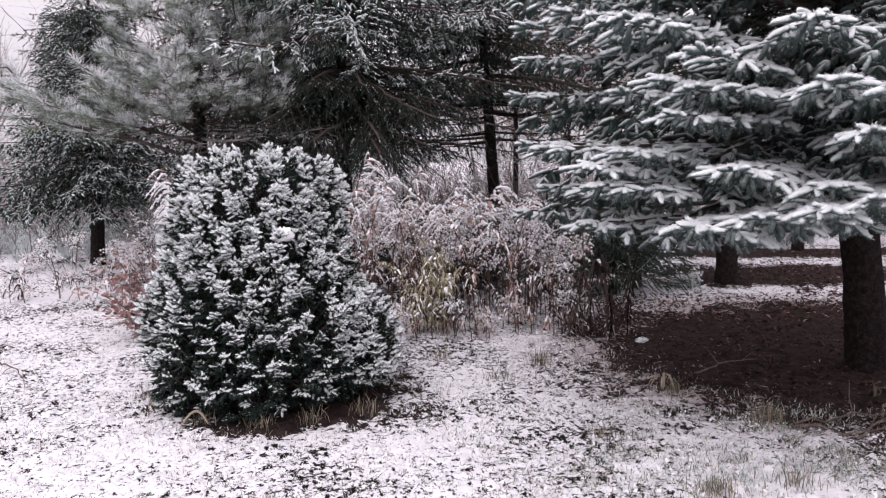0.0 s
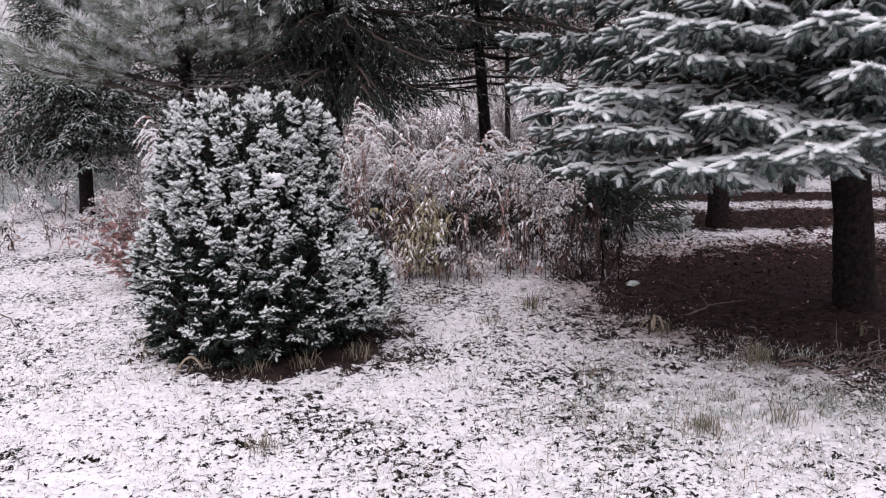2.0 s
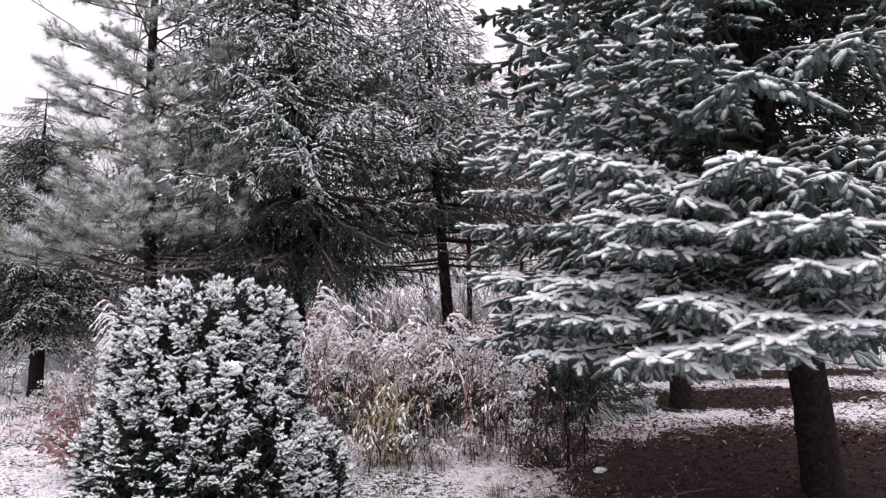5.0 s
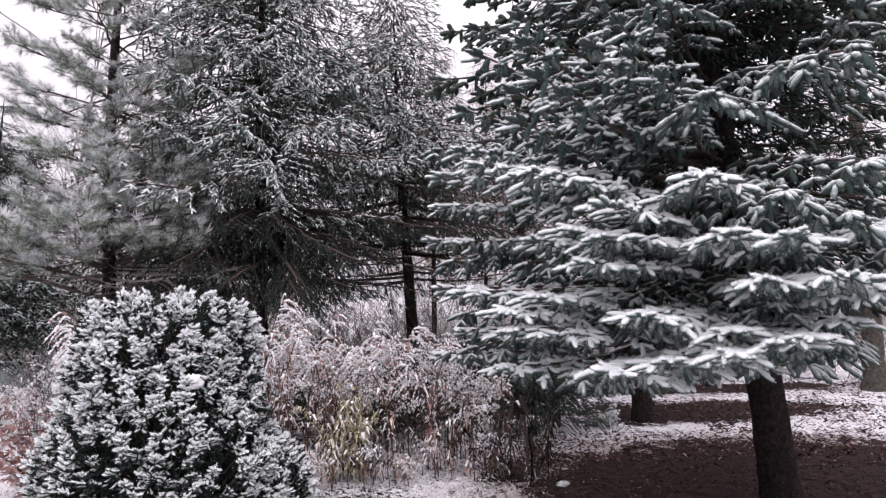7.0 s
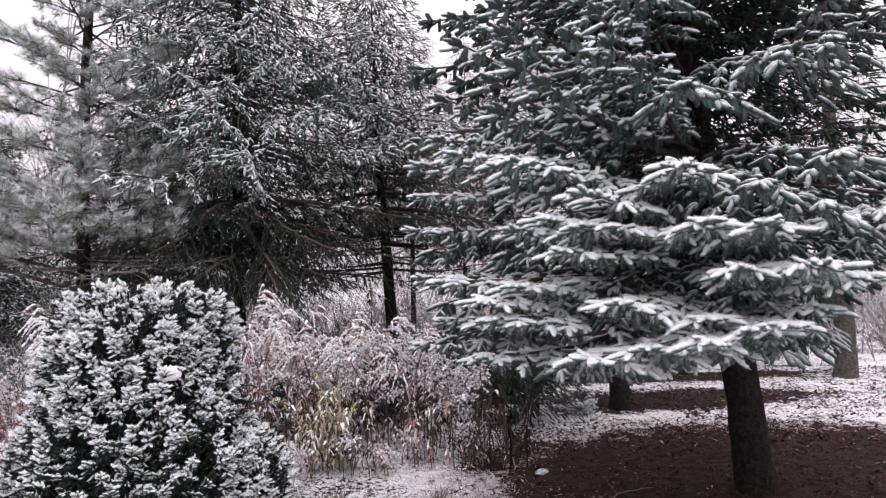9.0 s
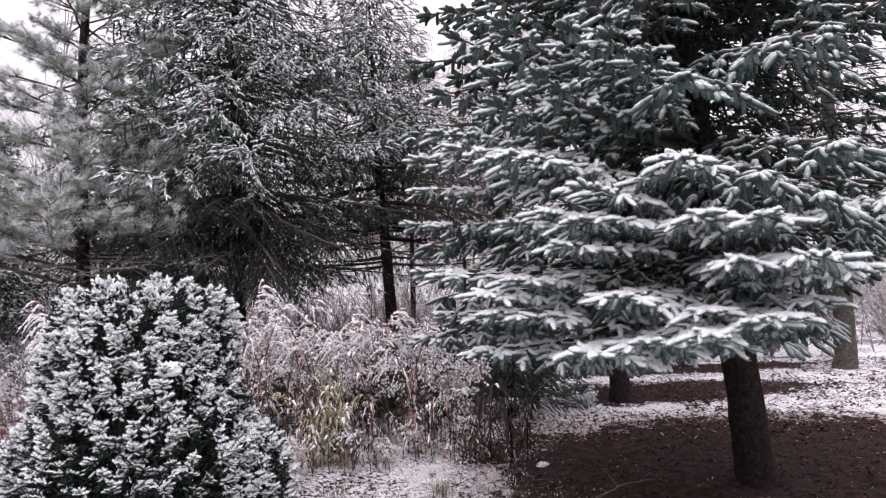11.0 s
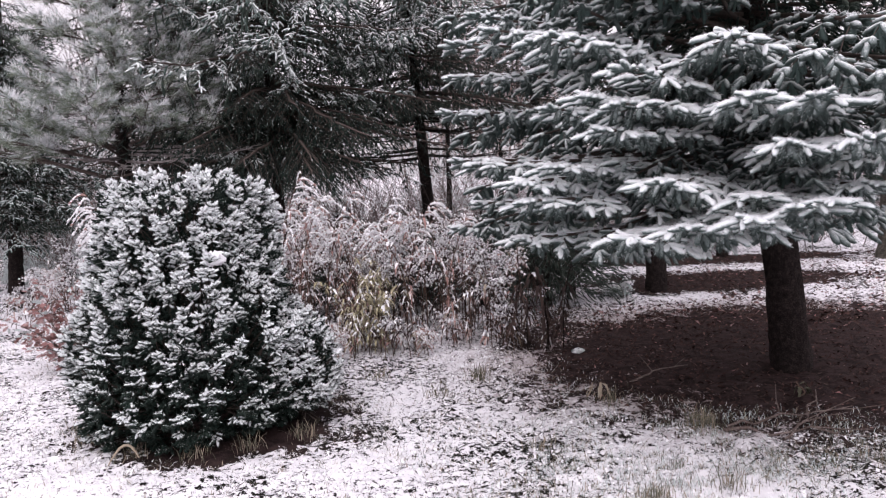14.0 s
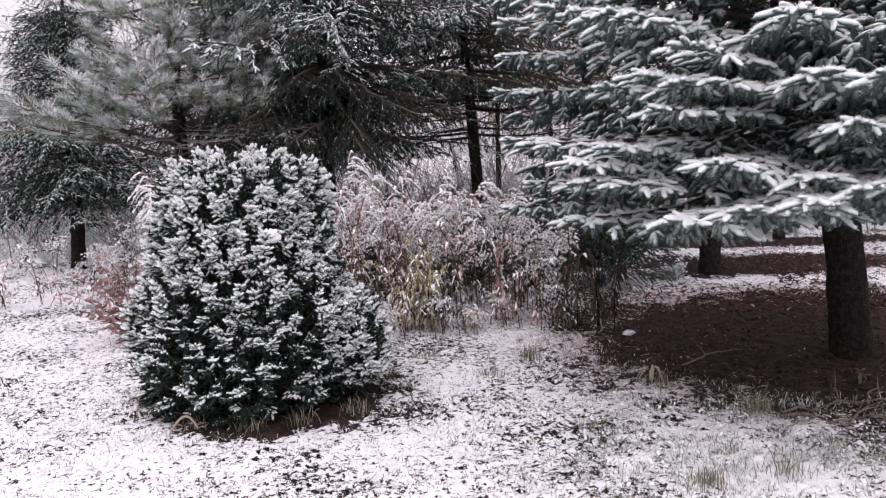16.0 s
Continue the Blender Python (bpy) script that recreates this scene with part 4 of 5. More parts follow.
# ---------- weeds, saplings ----------
def leaf_strip(soup, rng, p, d, l, w, m, m_snow, p_snow, droop=0.9):
    """A narrow drooping leaf of four triangles, with snow lying on some of its top."""
    d = unit(np.asarray(d, float))
    s = unit(np.cross(d, (0, 0, 1.0)) + rng.normal(0, 0.15, 3))
    q = [p, p + d * l * 0.45 + np.array([0, 0, 0.22 * l]), p + d * l * 0.85 + np.array([0, 0, -droop * 0.3 * l]), p + d * l * 0.95 + np.array([0, 0, -droop * 0.8 * l])]
    v = np.array([q[0], q[1] - s * w / 2, q[1] + s * w / 2, q[2] - s * w * 0.35, q[2] + s * w * 0.35, q[3]])
    f = np.array([(0, 2, 1), (1, 2, 4), (1, 4, 3), (3, 4, 5)])
    white = rng.random() < p_snow
    soup.add(v, f, [m_snow if white else m, m_snow if white else m, m_snow if white and rng.random() < 0.6 else m, m])


def lump(soup, rng, p, r, m):
    """A small uneven clump of six faces."""
    v = np.array([(1, 0, 0.1), (-0.5, 0.85, 0), (-0.5, -0.85, 0), (0, 0, 0.9), (0, 0, -0.6)]) * (0.7 + 0.6 * rng.random((5, 1))) * r
    soup.add(p + v, [(0, 1, 3), (1, 2, 3), (2, 0, 3), (1, 0, 4), (2, 1, 4), (0, 2, 4)], m)


def weed(soup, rng, x, y, h, bend, leafy, plume, snow, mats=(0, 1, 2)):
    stem, lm, sm = mats
    a = rng.uniform(0, 2 * np.pi)
    s = np.linspace(0, 1, 8)
    lean = np.array([math.cos(a), math.sin(a), 0]) * bend * h
    line = np.array([x, y, 0]) + np.stack([s * 0, s * 0, h * s], 1) + lean * (s ** 2)[:, None]
    line[:, 2] -= bend * 0.5 * h * s ** 3
    line[:, 2] += ground_height(np.array([x]), np.array([y]))[0]
    tube(soup, line, 0.0042 * (1 - 0.65 * s) + 0.0008, stem, 3)
    for i in range(leafy):
        q = rng.uniform(0.05, 0.98)
        p = np.array([np.interp(q, s, line[:, c]) for c in range(3)])
        g = rng.uniform(0, 2 * np.pi)
        d = np.array([math.cos(g), math.sin(g), rng.uniform(-0.2, 0.6)])
        leaf_strip(soup, rng, p, d, rng.uniform(0.07, 0.15) * (1.1 - 0.3 * q), rng.uniform(0.013, 0.027), lm, sm, snow * (0.35 + 0.65 * q), rng.uniform(0.45, 1.0))
    for i in range(plume):
        q = rng.uniform(0.72, 1.0)
        p = np.array([np.interp(q, s, line[:, c]) for c in range(3)])
        g = a + rng.normal(0, 1.6)
        e = np.array([math.cos(g), math.sin(g), rng.uniform(-0.3, 0.7)]) * rng.uniform(0.04, 0.15)
        sink = np.array([0, 0, -0.6 * np.hypot(e[0], e[1])])
        tube(soup, [p, p + e * 0.6 - sink * 0.25, p + e + sink], (0.0025, 0.002, 0.0012), lm, 3)
        for k in (0.3, 0.6, 0.9):
            lump(soup, rng, p + e * k + sink * (k - 0.45), rng.uniform(0.009, 0.02), sm if rng.random() < 0.45 + 0.5 * snow else lm)


def thicket(name, label, seed, count, box, hs, snow, leafy=(9, 19), plume=0.7, mats=None):
    rng = np.random.default_rng(seed)
    s = Soup()
    x0, x1, y0, y1 = box
    for i in range(count):
        x, y = rng.uniform(x0, x1), rng.uniform(y0, y1)
        if math.sin(4.3 * x + 1.7 * math.sin(3.1 * y)) * math.sin(4.9 * y + 1.3 * math.sin(2.7 * x)) + rng.normal(0, 0.3) < -0.12:
            continue
        tall = 0.5 + 0.35 * math.sin(5.1 * x + 2.2 * y) + rng.uniform(-0.25, 0.25)
        weed(s, rng, x, y, hs[0] + (hs[1] - hs[0]) * min(1, max(0, tall)), rng.uniform(0.05, 0.65), int(rng.integers(*leafy)), int(rng.integers(14, 34)) if rng.random() < plume else 0, snow, (0, 1 if mats else int(rng.choice([1, 3, 4], p=[0.36, 0.58, 0.06])), 2))
    tagged(put(name, s.mesh(name, mats or [WEEDSTEM, WEED, SNOW, WITHERED, STRAW])), label, "weeds", kind="stuff")


thicket("weed_thicket", "thicket of dead brown weeds dusted with snow", 41, 215, (-1.1, 1.1, 7.0, 8.4), (0.75, 1.5), 1.15)
thicket("weed_thicket", "tall frosted goldenrod behind the bushy spruce", 42, 110, (-1.2, 0.3, 7.6, 9.0), (1.0, 1.45), 0.7, plume=0.7)
thicket("weed_thicket", "brown weeds with drooping seed heads beside the blue spruce", 43, 60, (0.5, 1.3, 6.6, 7.6), (0.6, 1.15), 0.9)
thicket("low_weeds", "low frosted grasses and weeds at the thicket's foot", 44, 90, (-0.7, 1.3, 6.4, 7.1), (0.15, 0.5), 0.8, leafy=(5, 10), plume=0.2)
thicket("weed_thicket", "frosted pale weeds below the pine and fir", 45, 230, (-5.2, -1.9, 8.6, 11.5), (0.25, 0.95), 1.0, plume=0.8)
thicket("yellowing_weed", "yellowing leafy weeds among brown ones", 46, 22, (-0.38, 0.02, 6.75, 7.0), (0.55, 0.95), 0.4, leafy=(18, 28), plume=0.1, mats=[WEEDSTEM, YELLOW, SNOW])


thicket("low_weeds", "small frosted grey-green clump beside a dark trunk", 47, 34, (2.75, 3.05, 8.9, 9.3), (0.12, 0.34), 0.9, leafy=(8, 14), plume=0.3, mats=[WEEDSTEM, HOAR, SNOW])


# ---------- bare shrubs and woods far behind ----------
def bare_shrub(soup, rng, x, y, h, m, r=0.012, depth=3):
    def grow(p, d, l, r, k):
        c = np.linspace(0, 1, 3)
        e = d + rng.normal(0, 0.2, 3)
        line = p + (d * (1 - c[:, None]) + e * c[:, None]) * (c * l)[:, None]
        tube(soup, line, r * (1 - 0.45 * c), m, 3 if k else 3)
        if k:
            for i in range(int(rng.integers(2, 5))):
                q = rng.uniform(0.3, 1)
                pp = np.array([np.interp(q, c, line[:, a]) for a in range(3)])
                grow(pp, unit(d + rng.normal(0, 0.5, 3) + np.array([0, 0, 0.15])), l * rng.uniform(0.45, 0.75), r * 0.55, k - 1)
    grow(np.array([x, y, 0.0]), unit(np.array([rng.normal(0, 0.2), rng.normal(0, 0.2), 1])), h * 0.55, r, depth)


def bare_wood(name, label, seed, count, box, hs, r, m, depth=3):
    rng = np.random.default_rng(seed)
    s = Soup()
    for i in range(count):
        bare_shrub(s, rng, rng.uniform(box[0], box[1]), rng.uniform(box[2], box[3]), rng.uniform(*hs), 0, r, depth)
    tagged(put(name, s.mesh(name, [m])), label, "shrubs", kind="stuff")


bare_wood("bare_shrubs", "bare frosted undergrowth behind the spruces", 51, 130, (-10, 13, 12.5, 17), (1.2, 3.2), 0.012, GREYTWIG)
bare_wood("bare_saplings", "bare dark saplings below the spruce", 52, 26, (-0.8, 1.4, 9.5, 12), (1.0, 2.4), 0.014, TWIG)
bare_wood("far_wood", "bare pale trees far behind", 53, 90, (-26, 30, 24, 42), (7, 13), 0.055, GREYTWIG, 4)


# ---------- grass and snow tufts ----------
def grass(name, label, seed, count, box, mats, hs, flat=0.5, core=None):
    rng = np.random.default_rng(seed)
    x, y = rng.uniform(box[0], box[1], count * 6), rng.uniform(box[2], box[3], count * 6)
    clump = np.sin(x * 4.1 + 2 * np.sin(y * 2.7)) * np.sin(y * 5.3 + 2 * np.sin(x * 3.3)) + rng.normal(0, 0.5, len(x))
    ok = clump > -0.1
    if core:
        ok &= rng.random(len(x)) < np.exp(-((x - core[0]) / core[2]) ** 2 - ((y - core[1]) / core[3]) ** 2)
    for px, py, rx, ry, amount in PATCHES[:3]:
        ok &= ((x - px) / rx) ** 2 + ((y - py) / ry) ** 2 > (0.95 + 0.5 * rng.random(len(x)))
    x, y = x[ok][:count], y[ok][:count]
    n = len(x)
    z = ground_height(x, y) - 0.005
    a = rng.uniform(0, 2 * np.pi, n)
    h = rng.uniform(*hs, n)
    tilt = flat * (0.3 + rng.random(n))
    d = np.stack([np.cos(a) * np.sin(tilt), np.sin(a) * np.sin(tilt), np.cos(tilt)], 1)
    sd = np.stack([-np.sin(a), np.cos(a), 0 * a], 1) * (0.0011 + 0.0013 * rng.random(n))[:, None]
    p = np.stack([x, y, z], 1)
    mid = p + d * (h * 0.6)[:, None]
    tip = mid + (d * 0.35 + np.stack([np.cos(a), np.sin(a), -0.3 + 0 * a], 1) * 0.35 * flat) * h[:, None]
    V = np.stack([p - sd, p + sd, mid + sd * 0.8, mid - sd * 0.8, tip], 1)
    f = np.array([(0, 1, 2), (0, 2, 3), (3, 2, 4)])
    s = Soup()
    mi = np.repeat(rng.choice(len(mats), n, p=[0.3, 0.22, 0.48] if len(mats) == 3 else None), 3)
    s.add(V, (np.arange(n) * 5)[:, None, None] + f[None], mi)
    tagged(put(name, s.mesh(name, mats)), label, "grass", kind="stuff")


grass("grass", "short winter grass poking through thin snow", 61, 60000, (-4.5, 5, 1.8, 8.5), [GRASS, STRAW, SNOW], (0.012, 0.045), flat=0.85)
grass("grass", "longer frosted grass beside the litter", 60, 26000, (-0.8, 4.6, 2.2, 5.8), [GRASS, STRAW, FROST], (0.02, 0.065), flat=0.8, core=(2.0, 3.9, 1.2, 0.7))


def scatter(name, label, category, seed, count, areas, mats, size, lift, thin=0.45, share=None):
    """Small curled flakes lying about: fallen leaves, needles, crusts of snow."""
    rng = np.random.default_rng(seed)
    s = Soup()
    for x0, x1, y0, y1, part, round_ in areas:
        n = int(count * part)
        u, v = rng.uniform(-1, 1, n), rng.uniform(-1, 1, n)
        if round_:
            keep = u * u + v * v < 0.8 + 0.2 * rng.random(n)
            u, v = u[keep], v[keep]
        x, y = (x0 + x1) / 2 + u * (x1 - x0) / 2, (y0 + y1) / 2 + v * (y1 - y0) / 2
        n = len(x)
        if category == "snow":
            bare = sum((np.hypot((x - px) / rx, (y - py) / ry) < 1.3).astype(int) for px, py, rx, ry, amount in PATCHES)
            x, y = x[bare == 0], y[bare == 0]
            n = len(x)
        p = np.stack([x, y, ground_height(x, y) + lift * (0.3 + rng.random(n))], 1)
        a, l = rng.uniform(0, 2 * np.pi, n), rng.uniform(*size, n)
        d = np.stack([np.cos(a), np.sin(a), rng.normal(0, 0.35, n)], 1) * l[:, None]
        w = np.stack([-np.sin(a), np.cos(a), rng.normal(0, 0.35, n)], 1) * (l * thin * rng.uniform(0.6, 1.3, n))[:, None]
        curl = np.array([0, 0, 1.0]) * (l * rng.uniform(-0.25, 0.3, n))[:, None]
        V = np.stack([p - d * 0.5, p + w * 0.5 + curl, p + d * 0.5, p - w * 0.5 + curl], 1)
        mi = np.repeat(rng.choice(len(mats), n, p=share), 2)
        s.add(V, (np.arange(n) * 4)[:, None, None] + np.array([(0, 2, 1), (0, 3, 2)])[None], mi)
    tagged(put(name, s.mesh(name, mats)), label, category, kind="stuff")


scatter("leaf_litter", "brown fallen leaves and needles below the spruces", "leaves", 62, 12000,
        ((1.1, 6.2, 3.8, 7.9, 0.8, True), (2.8, 6.4, 9.0, 10.9, 0.3, True), (3.2, 8, 11.5, 12.7, 0.15, True), (0.9, 4.5, 3.6, 6.8, 0.12, True), (5, 11, 6.5, 13, 0.2, False)), [LITTER, WITHERED, OAK], (0.015, 0.05), 0.009, share=[0.7, 0.27, 0.03])
scatter("leaf_litter", "brown leaves strewn over the snow behind the large spruce", "leaves", 64, 6000,
        ((4.2, 10, 6.8, 12.5, 0.75, False), (1.6, 5, 7.0, 8.6, 0.25, False)), [LITTER, WITHERED, OAK], (0.03, 0.075), 0.012, share=[0.6, 0.25, 0.15])
scatter("snow_crust", "scraps of snow caught on flattened grass", "snow", 63, 32000, ((-4.6, 5.2, 1.7, 4.4, 0.5, False), (-5, 1.6, 4.4, 7, 0.35, False), (-6, -1.5, 7, 10, 0.15, False)), [SNOW], (0.01, 0.034), 0.012, thin=0.6)


# ---------- dense brush behind ----------
def brush(name, label, seed, clumps, box, hs, mats, per=90, frost=0.3):
    """Fine twigs of leafless undergrowth, too many to count."""
    rng = np.random.default_rng(seed)
    cx, cy, h = rng.uniform(box[0], box[1], clumps), rng.uniform(box[2], box[3], clumps), rng.uniform(*hs, clumps)
    n = clumps * per
    k = np.repeat(np.arange(clumps), per)
    t = rng.random(n) ** 1.5
    a = rng.uniform(0, 2 * np.pi, n)
    r = h[k] * (0.05 + 0.45 * t) * rng.random(n)
    p = np.stack([cx[k] + np.cos(a) * r, cy[k] + np.sin(a) * r, h[k] * t * 0.75], 1)
    d = unit(np.stack([np.cos(a) * 0.6, np.sin(a) * 0.6, 0.9 - 0.7 * t], 1) + rng.normal(0, 0.35, (n, 3)))
    l = h[k] * rng.uniform(0.18, 0.55, n) * (1.1 - 0.6 * t)
    side = unit(np.cross(d, rng.standard_normal((n, 3)))) * (0.004 + 0.006 * rng.random(n) * (1 - t))[:, None]
    s = Soup()
    s.tris(np.stack([p - side, p + side, p + d * l[:, None]], 1).reshape(-1, 3), (rng.random(n) < frost).astype(int))
    tagged(put(name, s.mesh(name, mats)), label, "undergrowth", kind="stuff")


BRUSH = mat("brown_brush_twig", (0.15, 0.115, 0.112), (0.07, 0.052, 0.052), 3, 0.9, island=0.6, light=(0.26, 0.21, 0.205))
brush("undergrowth", "dense leafless brown undergrowth below the far trees", 71, 330, (-11, 14, 13, 19), (0.9, 2.4), [BRUSH, FROST])
brush("undergrowth", "frosted leafless bushes at the wood's edge", 72, 110, (-11, -3.0, 12.5, 16), (0.35, 1.0), [BRUSH, FROST], frost=0.92)
brush("undergrowth", "tall bare brush at the back of the garden", 73, 260, (-22, 26, 19, 27), (2.5, 5), [BRUSH, FROST], per=120)
brush("undergrowth", "bare stems between weeds and spruces", 74, 60, (-1.2, 2.2, 8.8, 12), (0.7, 1.7), [BRUSH, FROST], frost=0.25)


# ---------- russet oak sapling ----------
def oak_sapling(foot, seed):
    rng = np.random.default_rng(seed)
    tree = tagged(new("oak_sapling"), "small oak sapling with russet leaves dusted with snow", "shrub")
    tree.location = foot
    wood, leaf = Soup(), Soup()
    for i in range(34):
        a, h = rng.uniform(0, 2 * np.pi), rng.uniform(0.3, 0.95)
        c = np.linspace(0, 1, 6)
        out = rng.uniform(0.15, 0.62)
        line = np.stack([np.cos(a) * out * c ** 1.4, np.sin(a) * out * c ** 1.4, h * c - 0.1 * c ** 3], 1)
        tube(wood, line, 0.005 * (1 - 0.7 * c), 0, 4)
        for k in range(42):
            q = rng.uniform(0.25, 1)
            p = np.array([np.interp(q, c, line[:, x]) for x in range(3)]) + rng.normal(0, 0.035, 3)
            g = rng.uniform(0, 2 * np.pi)
            d = unit(np.array([math.cos(g), math.sin(g), rng.uniform(-0.9, 0.3)]))
            s = unit(np.cross(d, rng.standard_normal(3)))
            l = rng.uniform(0.045, 0.08)
            lobes = ((0, 0.004), (0.3, 0.22), (0.42, 0.12), (0.62, 0.3), (0.74, 0.15), (0.9, 0.16))
            up = np.cross(s, d)
            left = [p + d * l * x - s * l * w + up * l * 0.1 * w for x, w in lobes]
            right = [p + d * l * x + s * l * w + up * l * 0.1 * w for x, w in lobes]
            v = np.array(left + right + [p + d * l])
            n = len(lobes)
            f = [t for j in range(n - 1) for t in ((j, j + 1, n + j + 1), (j, n + j + 1, n + j))] + [(n - 1, 2 * n, 2 * n - 1)]
            leaf.add(v, f, 1 if rng.random() < 0.18 else 0)
    tagged(put("stem", wood.mesh("stem", [TWIG]), tree), kind="stuff")
    put("foliage", leaf.mesh("foliage", [OAK, FROST]), tree)


oak_sapling((-2.7, 6.75, 0), 81)


# ---------- single weeds that stand out ----------
def single_weed(name, label, foot, h, bend, turn, leafy, plume, snow, seed, mats, thick=1.0):
    rng = np.random.default_rng(seed)
    plant = tagged(new(name), label, "weed")
    plant.location = foot
    stem, head = Soup(), Soup()
    c = np.linspace(0, 1, 10)
    a = radians(turn)
    line = np.stack([math.cos(a) * bend * h * c ** 2.2, math.sin(a) * bend * h * c ** 2.2, h * c - 0.45 * bend * h * c ** 4], 1)
    line[1:, :2] += np.cumsum(rng.normal(0, 0.007, (9, 2)), 0)
    tube(stem, line, thick * (0.006 * (1 - 0.6 * c) + 0.0012), 0, 5)
    for k in range(leafy):
        q = rng.uniform(0.15, 0.9)
        p = np.array([np.interp(q, c, line[:, x]) for x in range(3)])
        g = rng.uniform(0, 2 * np.pi)
        leaf_strip(head, rng, p, (math.cos(g), math.sin(g), rng.uniform(-0.7, 0.4) - (0 if plume else 0.5)), rng.uniform(0.06, 0.14), rng.uniform(0.014, 0.03), 0, 1, snow * 0.7)
    for k in range(plume):
        q = rng.uniform(0.7, 1.0)
        p = np.array([np.interp(q, c, line[:, x]) for x in range(3)])
        g = a + rng.normal(0, 1.0)
        l = rng.uniform(0.16, 0.32) * (1.7 - q)
        e = np.linspace(0, 1, 7)
        tw = p + np.stack([math.cos(g) * l * e, math.sin(g) * l * e, 0.45 * l * e - 1.0 * l * e ** 2], 1)
        tube(head, tw, 0.007 * (1.15 - 0.8 * e), 1 if rng.random() < 0.8 else 0, 5)
        for z in range(14):
            f = rng.uniform(0.15, 1)
            at = np.array([np.interp(f, e, tw[:, x]) for x in range(3)]) + np.array([0, 0, 0.004])
            lump(head, rng, at, rng.uniform(0.008, 0.019), 1 if rng.random() < 0.87 else 0)
    put("stem", stem.mesh("stem", [mats[0]]), plant)
    if head.v:
        tagged(put("seed_head" if plume else "leaf_growth", head.mesh("head", mats[1:]), plant), kind="stuff")


ROD = [WEEDSTEM, WEED, SNOW]
for foot, h, bend, turn, seed in (((-2.1, 6.5, 0), 1.76, 0.2, 190, 1), ((-1.98, 6.55, 0), 1.78, 0.22, 15, 2), ((-2.05, 6.6, 0), 1.66, 0.24, 200, 3),
                                  ((-0.98, 7.1, 0), 1.82, 0.16, 0, 4), ((-0.9, 7.0, 0), 1.74, 0.15, 170, 5), ((-0.55, 7.2, 0), 1.62, 0.2, 10, 6),
                                  ((-0.3, 7.2, 0), 1.6, 0.2, 180, 7), ((-0.1, 7.3, 0), 1.52, 0.18, 20, 8), ((0.25, 7.3, 0), 1.5, 0.2, 0, 9), ((-0.42, 7.4, 0), 1.66, 0.16, 200, 10),
                                  ((0.05, 7.1, 0), 1.45, 0.25, 150, 11), ((0.45, 7.2, 0), 1.4, 0.22, 200, 12), ((-0.62, 7.0, 0), 1.6, 0.22, 195, 15), ((-0.2, 6.95, 0), 1.5, 0.24, 185, 16), ((0.3, 6.9, 0), 1.35, 0.25, 190, 17), ((-0.8, 6.9, 0), 1.6, 0.2, 20, 18), ((0.7, 6.9, 0), 1.2, 0.25, 170, 19), ((0.62, 7.1, 0), 1.3, 0.2, 20, 13), ((-0.7, 7.1, 0), 1.55, 0.2, 100, 14)):
    single_weed("goldenrod", "tall dead goldenrod bowed under a snow-covered plume", foot, h, bend, turn, 18, 12, 0.75, 200 + seed, ROD)
for foot, h, seed in (((1.3, 6.5, 0), 0.85, 1), ((1.46, 6.45, 0), 0.9, 3), ((1.49, 6.5, 0), 0.75, 4), ((1.64, 6.55, 0), 0.8, 6), ((1.18, 6.6, 0), 0.8, 7)):
    single_weed("withered_stalk", "withered dark stalk with shrivelled hanging leaves", foot, h, 0.14, 50 * seed, 34, 0, 0.12, 230 + seed, [BARK, WITHERED, SNOW], 0.9)


single_weed("seedling", "small pale leafy seedling at the litter's edge", (1.53, 5.1, 0), 0.12, 0.2, 30, 9, 0, 0.0, 250, [WEEDSTEM, STRAW, SNOW])
single_weed("seedling", "small green seedling in brown litter", (2.85, 4.75, 0), 0.12, 0.2, 120, 10, 0, 0.0, 251, [WEEDSTEM, GRASS, SNOW])


# ---------- small things on the ground ----------
STICK = mat("weathered_stick", (0.13, 0.1, 0.09), (0.06, 0.045, 0.04), 14, 0.9, light=(0.24, 0.2, 0.185))


def stick(points, r, seed, label, forks=3):
    """A fallen branch with side twigs."""
    rng = np.random.default_rng(seed)
    pts = np.array(points, float)
    c = np.linspace(0, 1, 9)
    k = np.linspace(0, 1, len(pts))
    line = np.stack([np.interp(c, k, pts[:, i]) for i in range(3)], 1) + rng.normal(0, 0.012, (9, 3))
    line[:, 2] = np.maximum(line[:, 2], r) + ground_height(line[:, 0], line[:, 1])
    thing = tagged(new("fallen_branch"), label, "branch")
    s = Soup()
    tube(s, line, r * (1.05 - 0.7 * c), 0, 6)
    put("limb", s.mesh("limb", [STICK]), thing)
    for i in range(forks):
        q = int(rng.integers(3, 8))
        d = unit(line[q] - line[q - 1])
        e = rot(d, (0, 0, 1), rng.choice([-1, 1]) * rng.uniform(0.5, 0.9)) * rng.uniform(0.15, 0.35)
        e[2] = rng.uniform(0.0, 0.12)
        s = Soup()
        tube(s, [line[q], line[q] + e * 0.5 + rng.normal(0, 0.01, 3), line[q] + e], (r * 0.5, r * 0.4, r * 0.2), 0, 4)
        put("twig", s.mesh("twig", [STICK]), thing)


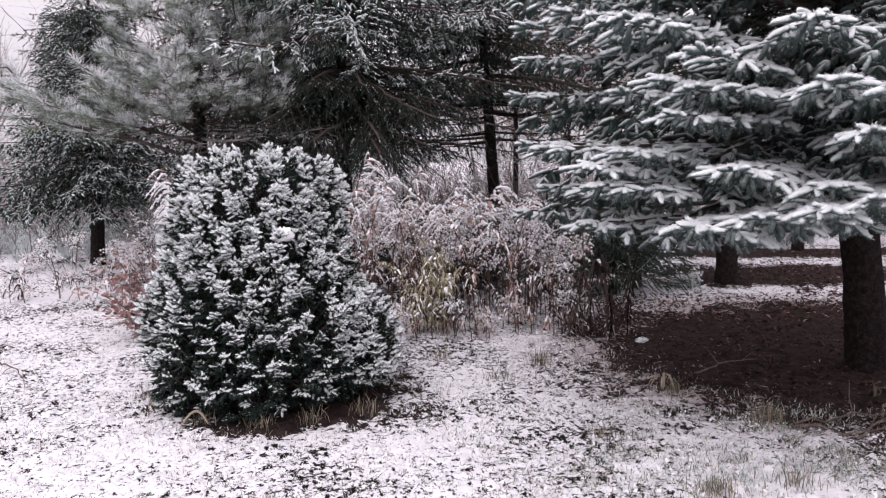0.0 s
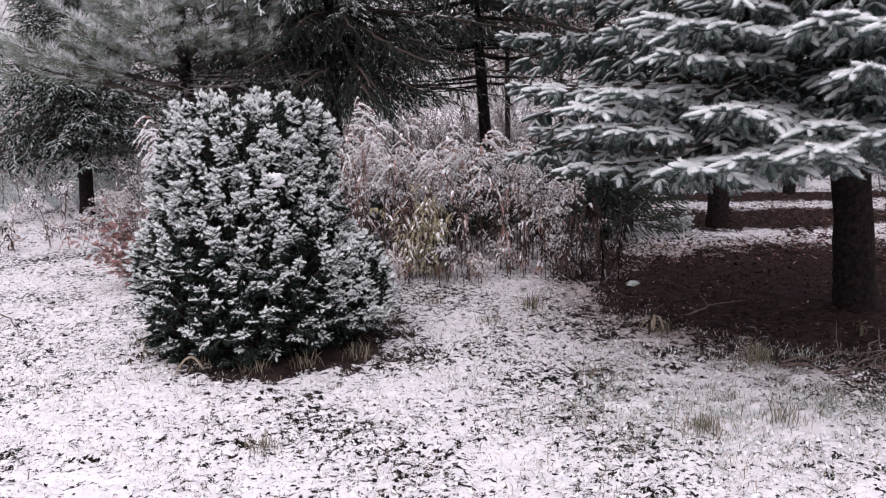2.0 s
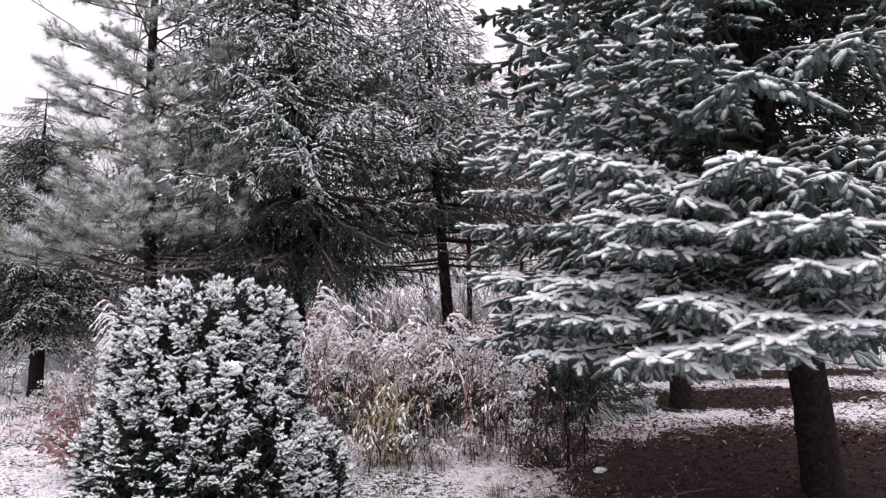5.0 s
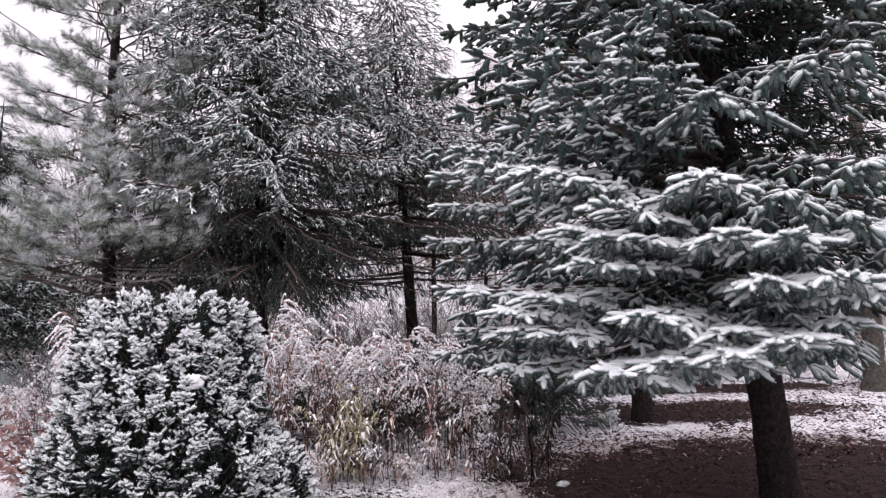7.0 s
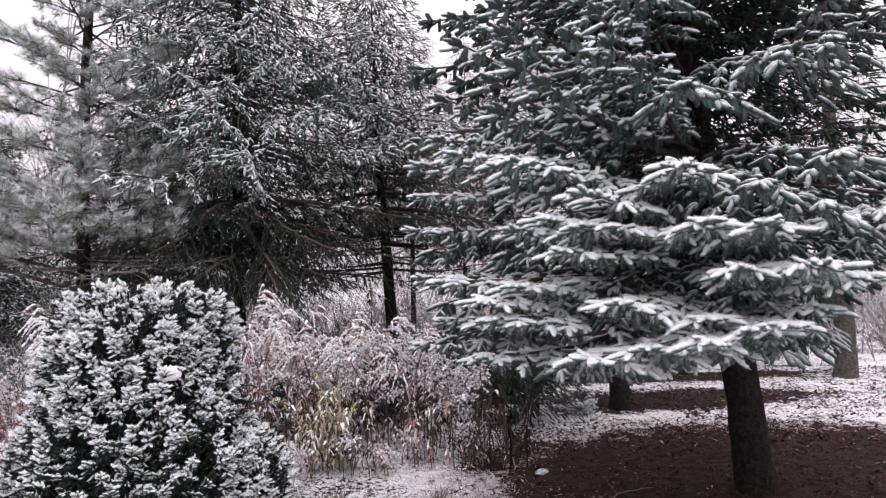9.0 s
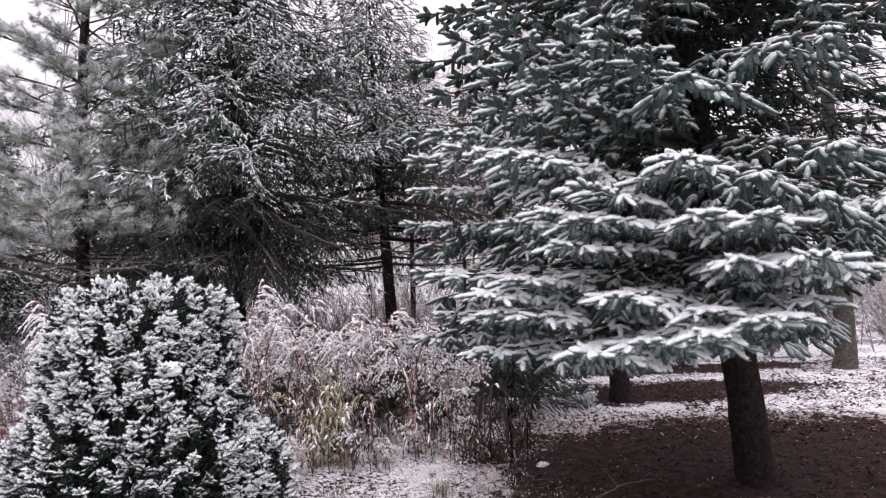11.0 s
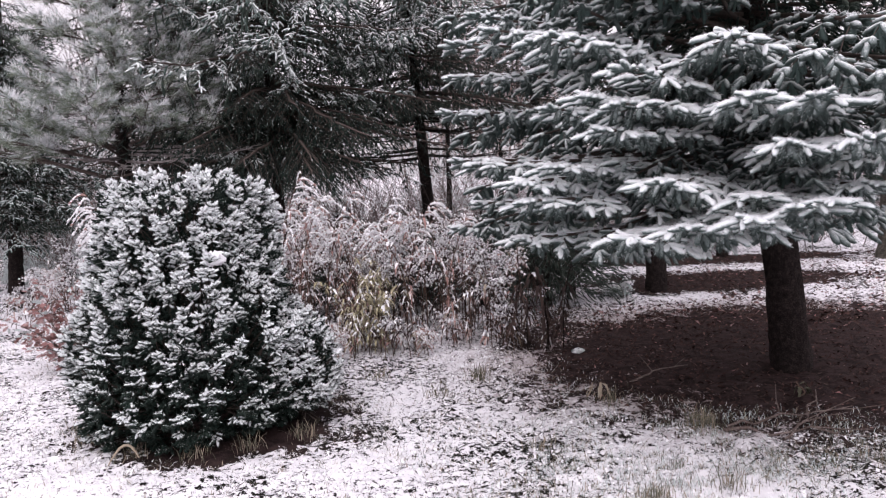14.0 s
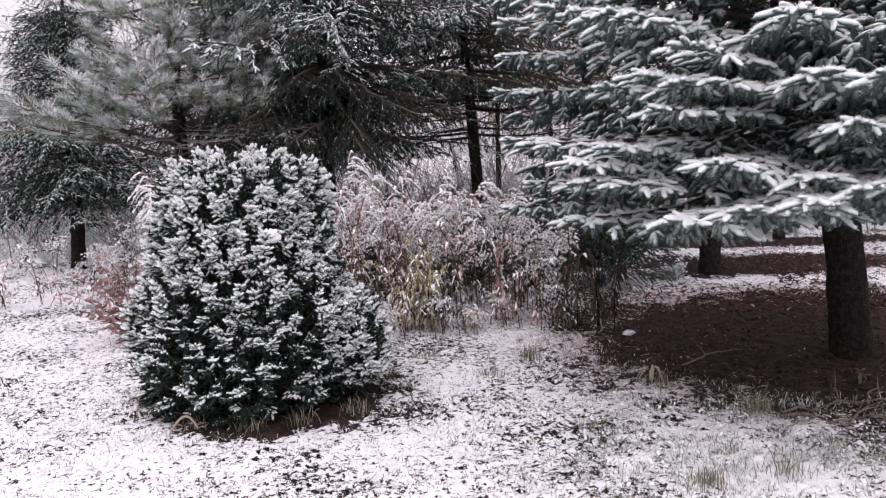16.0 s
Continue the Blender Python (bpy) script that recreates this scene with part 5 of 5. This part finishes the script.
stick(((1.83, 5.35, 0.02), (2.1, 5.45, 0.05), (2.42, 5.66, 0.03)), 0.008, 301, "pale bare fallen branch on brown litter", 2)
stick(((2.03, 4.23, 0.01), (2.27, 4.08, 0.02), (2.6, 4.1, 0.02)), 0.012, 302, "grey fallen branch at the litter's edge", 4)
stick(((2.1, 4.3, 0.02), (2.45, 4.3, 0.04), (2.95, 4.4, 0.03)), 0.009, 303, "grey fallen branch at the litter's edge", 3)
stick(((2.31, 4.01, 0.01), (2.55, 4.2, 0.06), (2.8, 4.5, 0.1)), 0.009, 304, "thin upturned branch lying on litter", 2)
stick(((-3.7, 5.95, 0.02), (-3.35, 5.65, 0.03), (-3.05, 5.24, 0.01)), 0.007, 305, "thin dark twig lying on snow", 1)


def snow_mound(foot, size, seed, label, weedy=0):
    """A low lump under snow."""
    rng = np.random.default_rng(seed)
    a, h = np.meshgrid(np.linspace(0, 2 * np.pi, 14, endpoint=False), np.linspace(0, 1, 7), indexing="ij")
    r = np.cos(h * np.pi / 2) * (1 + 0.18 * np.sin(3 * a + seed) + 0.1 * np.sin(5 * a)) + rng.normal(0, 0.08, a.shape)
    v = np.stack([r * np.cos(a) * size[0], r * np.sin(a) * size[1], np.sin(h * np.pi / 2) * size[2] * (1 + 0.1 * np.sin(2 * a)) - 0.02], -1)
    i, j = np.meshgrid(np.arange(14), np.arange(6), indexing="ij")
    k = (i + 1) % 14
    f = np.stack([np.stack([i * 7 + j, k * 7 + j, k * 7 + j + 1], -1), np.stack([i * 7 + j, k * 7 + j + 1, i * 7 + j + 1], -1)], -2)
    s = Soup()
    s.add(v, f, 0)
    ob = tagged(put("snow_mound", s.mesh("snow_mound", [RIME], True)), label, "mound")
    ob.location = foot


# the first mound stands for a grey-green leafy lump
snow_mound((1.72, 6.36, 0), (0.075, 0.07, 0.055), 2, "grey-green leafy lump with snow among withered stalks")
snow_mound((0.86, 2.68, 0), (0.07, 0.05, 0.035), 5, "small rounded clump of snow on the lawn")


def tuft(foot, seed, n, h, mats, label, spread=0.6):
    rng = np.random.default_rng(seed)
    s = Soup()
    for i in range(n):
        a, l = rng.uniform(0, 2 * np.pi), h * rng.uniform(0.5, 1.1)
        p = np.array([rng.normal(0, 0.05), rng.normal(0, 0.05), -0.01])
        lean = rng.uniform(0.2, 1.0) * spread
        c = np.linspace(0, 1, 4)[:, None]
        d = np.array([math.cos(a), math.sin(a), 0])
        line = p + d * lean * l * c ** 1.6 + np.array([0, 0, 1.0]) * l * (c - 0.45 * lean * c ** 2.5)
        w = np.array([-math.sin(a), math.cos(a), 0]) * 0.0017
        v = np.concatenate([line[:3] - w, line[:3] + w, line[3:]])
        s.add(v, [(0, 3, 4), (0, 4, 1), (1, 4, 5), (1, 5, 2), (2, 5, 6)], int(rng.integers(len(mats))))
    ob = tagged(put("grass_tuft", s.mesh("grass_tuft", mats)), label, "grass", kind="stuff")
    ob.location = foot


for i, (x, y, n, h) in enumerate(((1.95, 4.33, 170, 0.15), (1.29, 3.38, 130, 0.1), (1.71, 3.48, 90, 0.1), (-0.85, 3.31, 80, 0.09), (1.55, 4.9, 60, 0.13), (0.4, 5.3, 60, 0.12), (0.9, 4.2, 50, 0.1),
                                  (-0.05, 5.9, 60, 0.14), (0.75, 5.7, 90, 0.16), (2.6, 3.6, 60, 0.12))):
    tuft((x, y, 0), 320 + i, n, h, [GRASS, STRAW, GRASS], "tuft of uncut winter grass standing in snow")
for i, (x, y) in enumerate(((-1.5, 4.45), (-1.15, 4.4), (-0.85, 4.5), (-0.55, 4.65), (-1.9, 4.75), (-2.05, 5.0))):
    tuft((x, y, 0), 340 + i, 55, 0.13, [STRAW, GRASS], "dry grass at the foot of the young spruce", 0.8)
s = Soup()
c = np.linspace(0, 1, 9)
arch = np.stack([-0.13 * c, 0.02 * np.sin(4 * c), 0.11 * np.sin(np.pi * (0.15 + 0.8 * c))], 1)
tube(s, arch, 0.006 * np.sin(np.pi * (0.1 + 0.85 * c)) + 0.001, 0, 5)
blade = tagged(put("curled_blade", s.mesh("curled_blade", [STRAW], True)), "pale curled grass blade before the young spruce", "grass")
blade.location, blade.scale = (-1.43, 4.29, 0), (1.35, 1.35, 1.2)
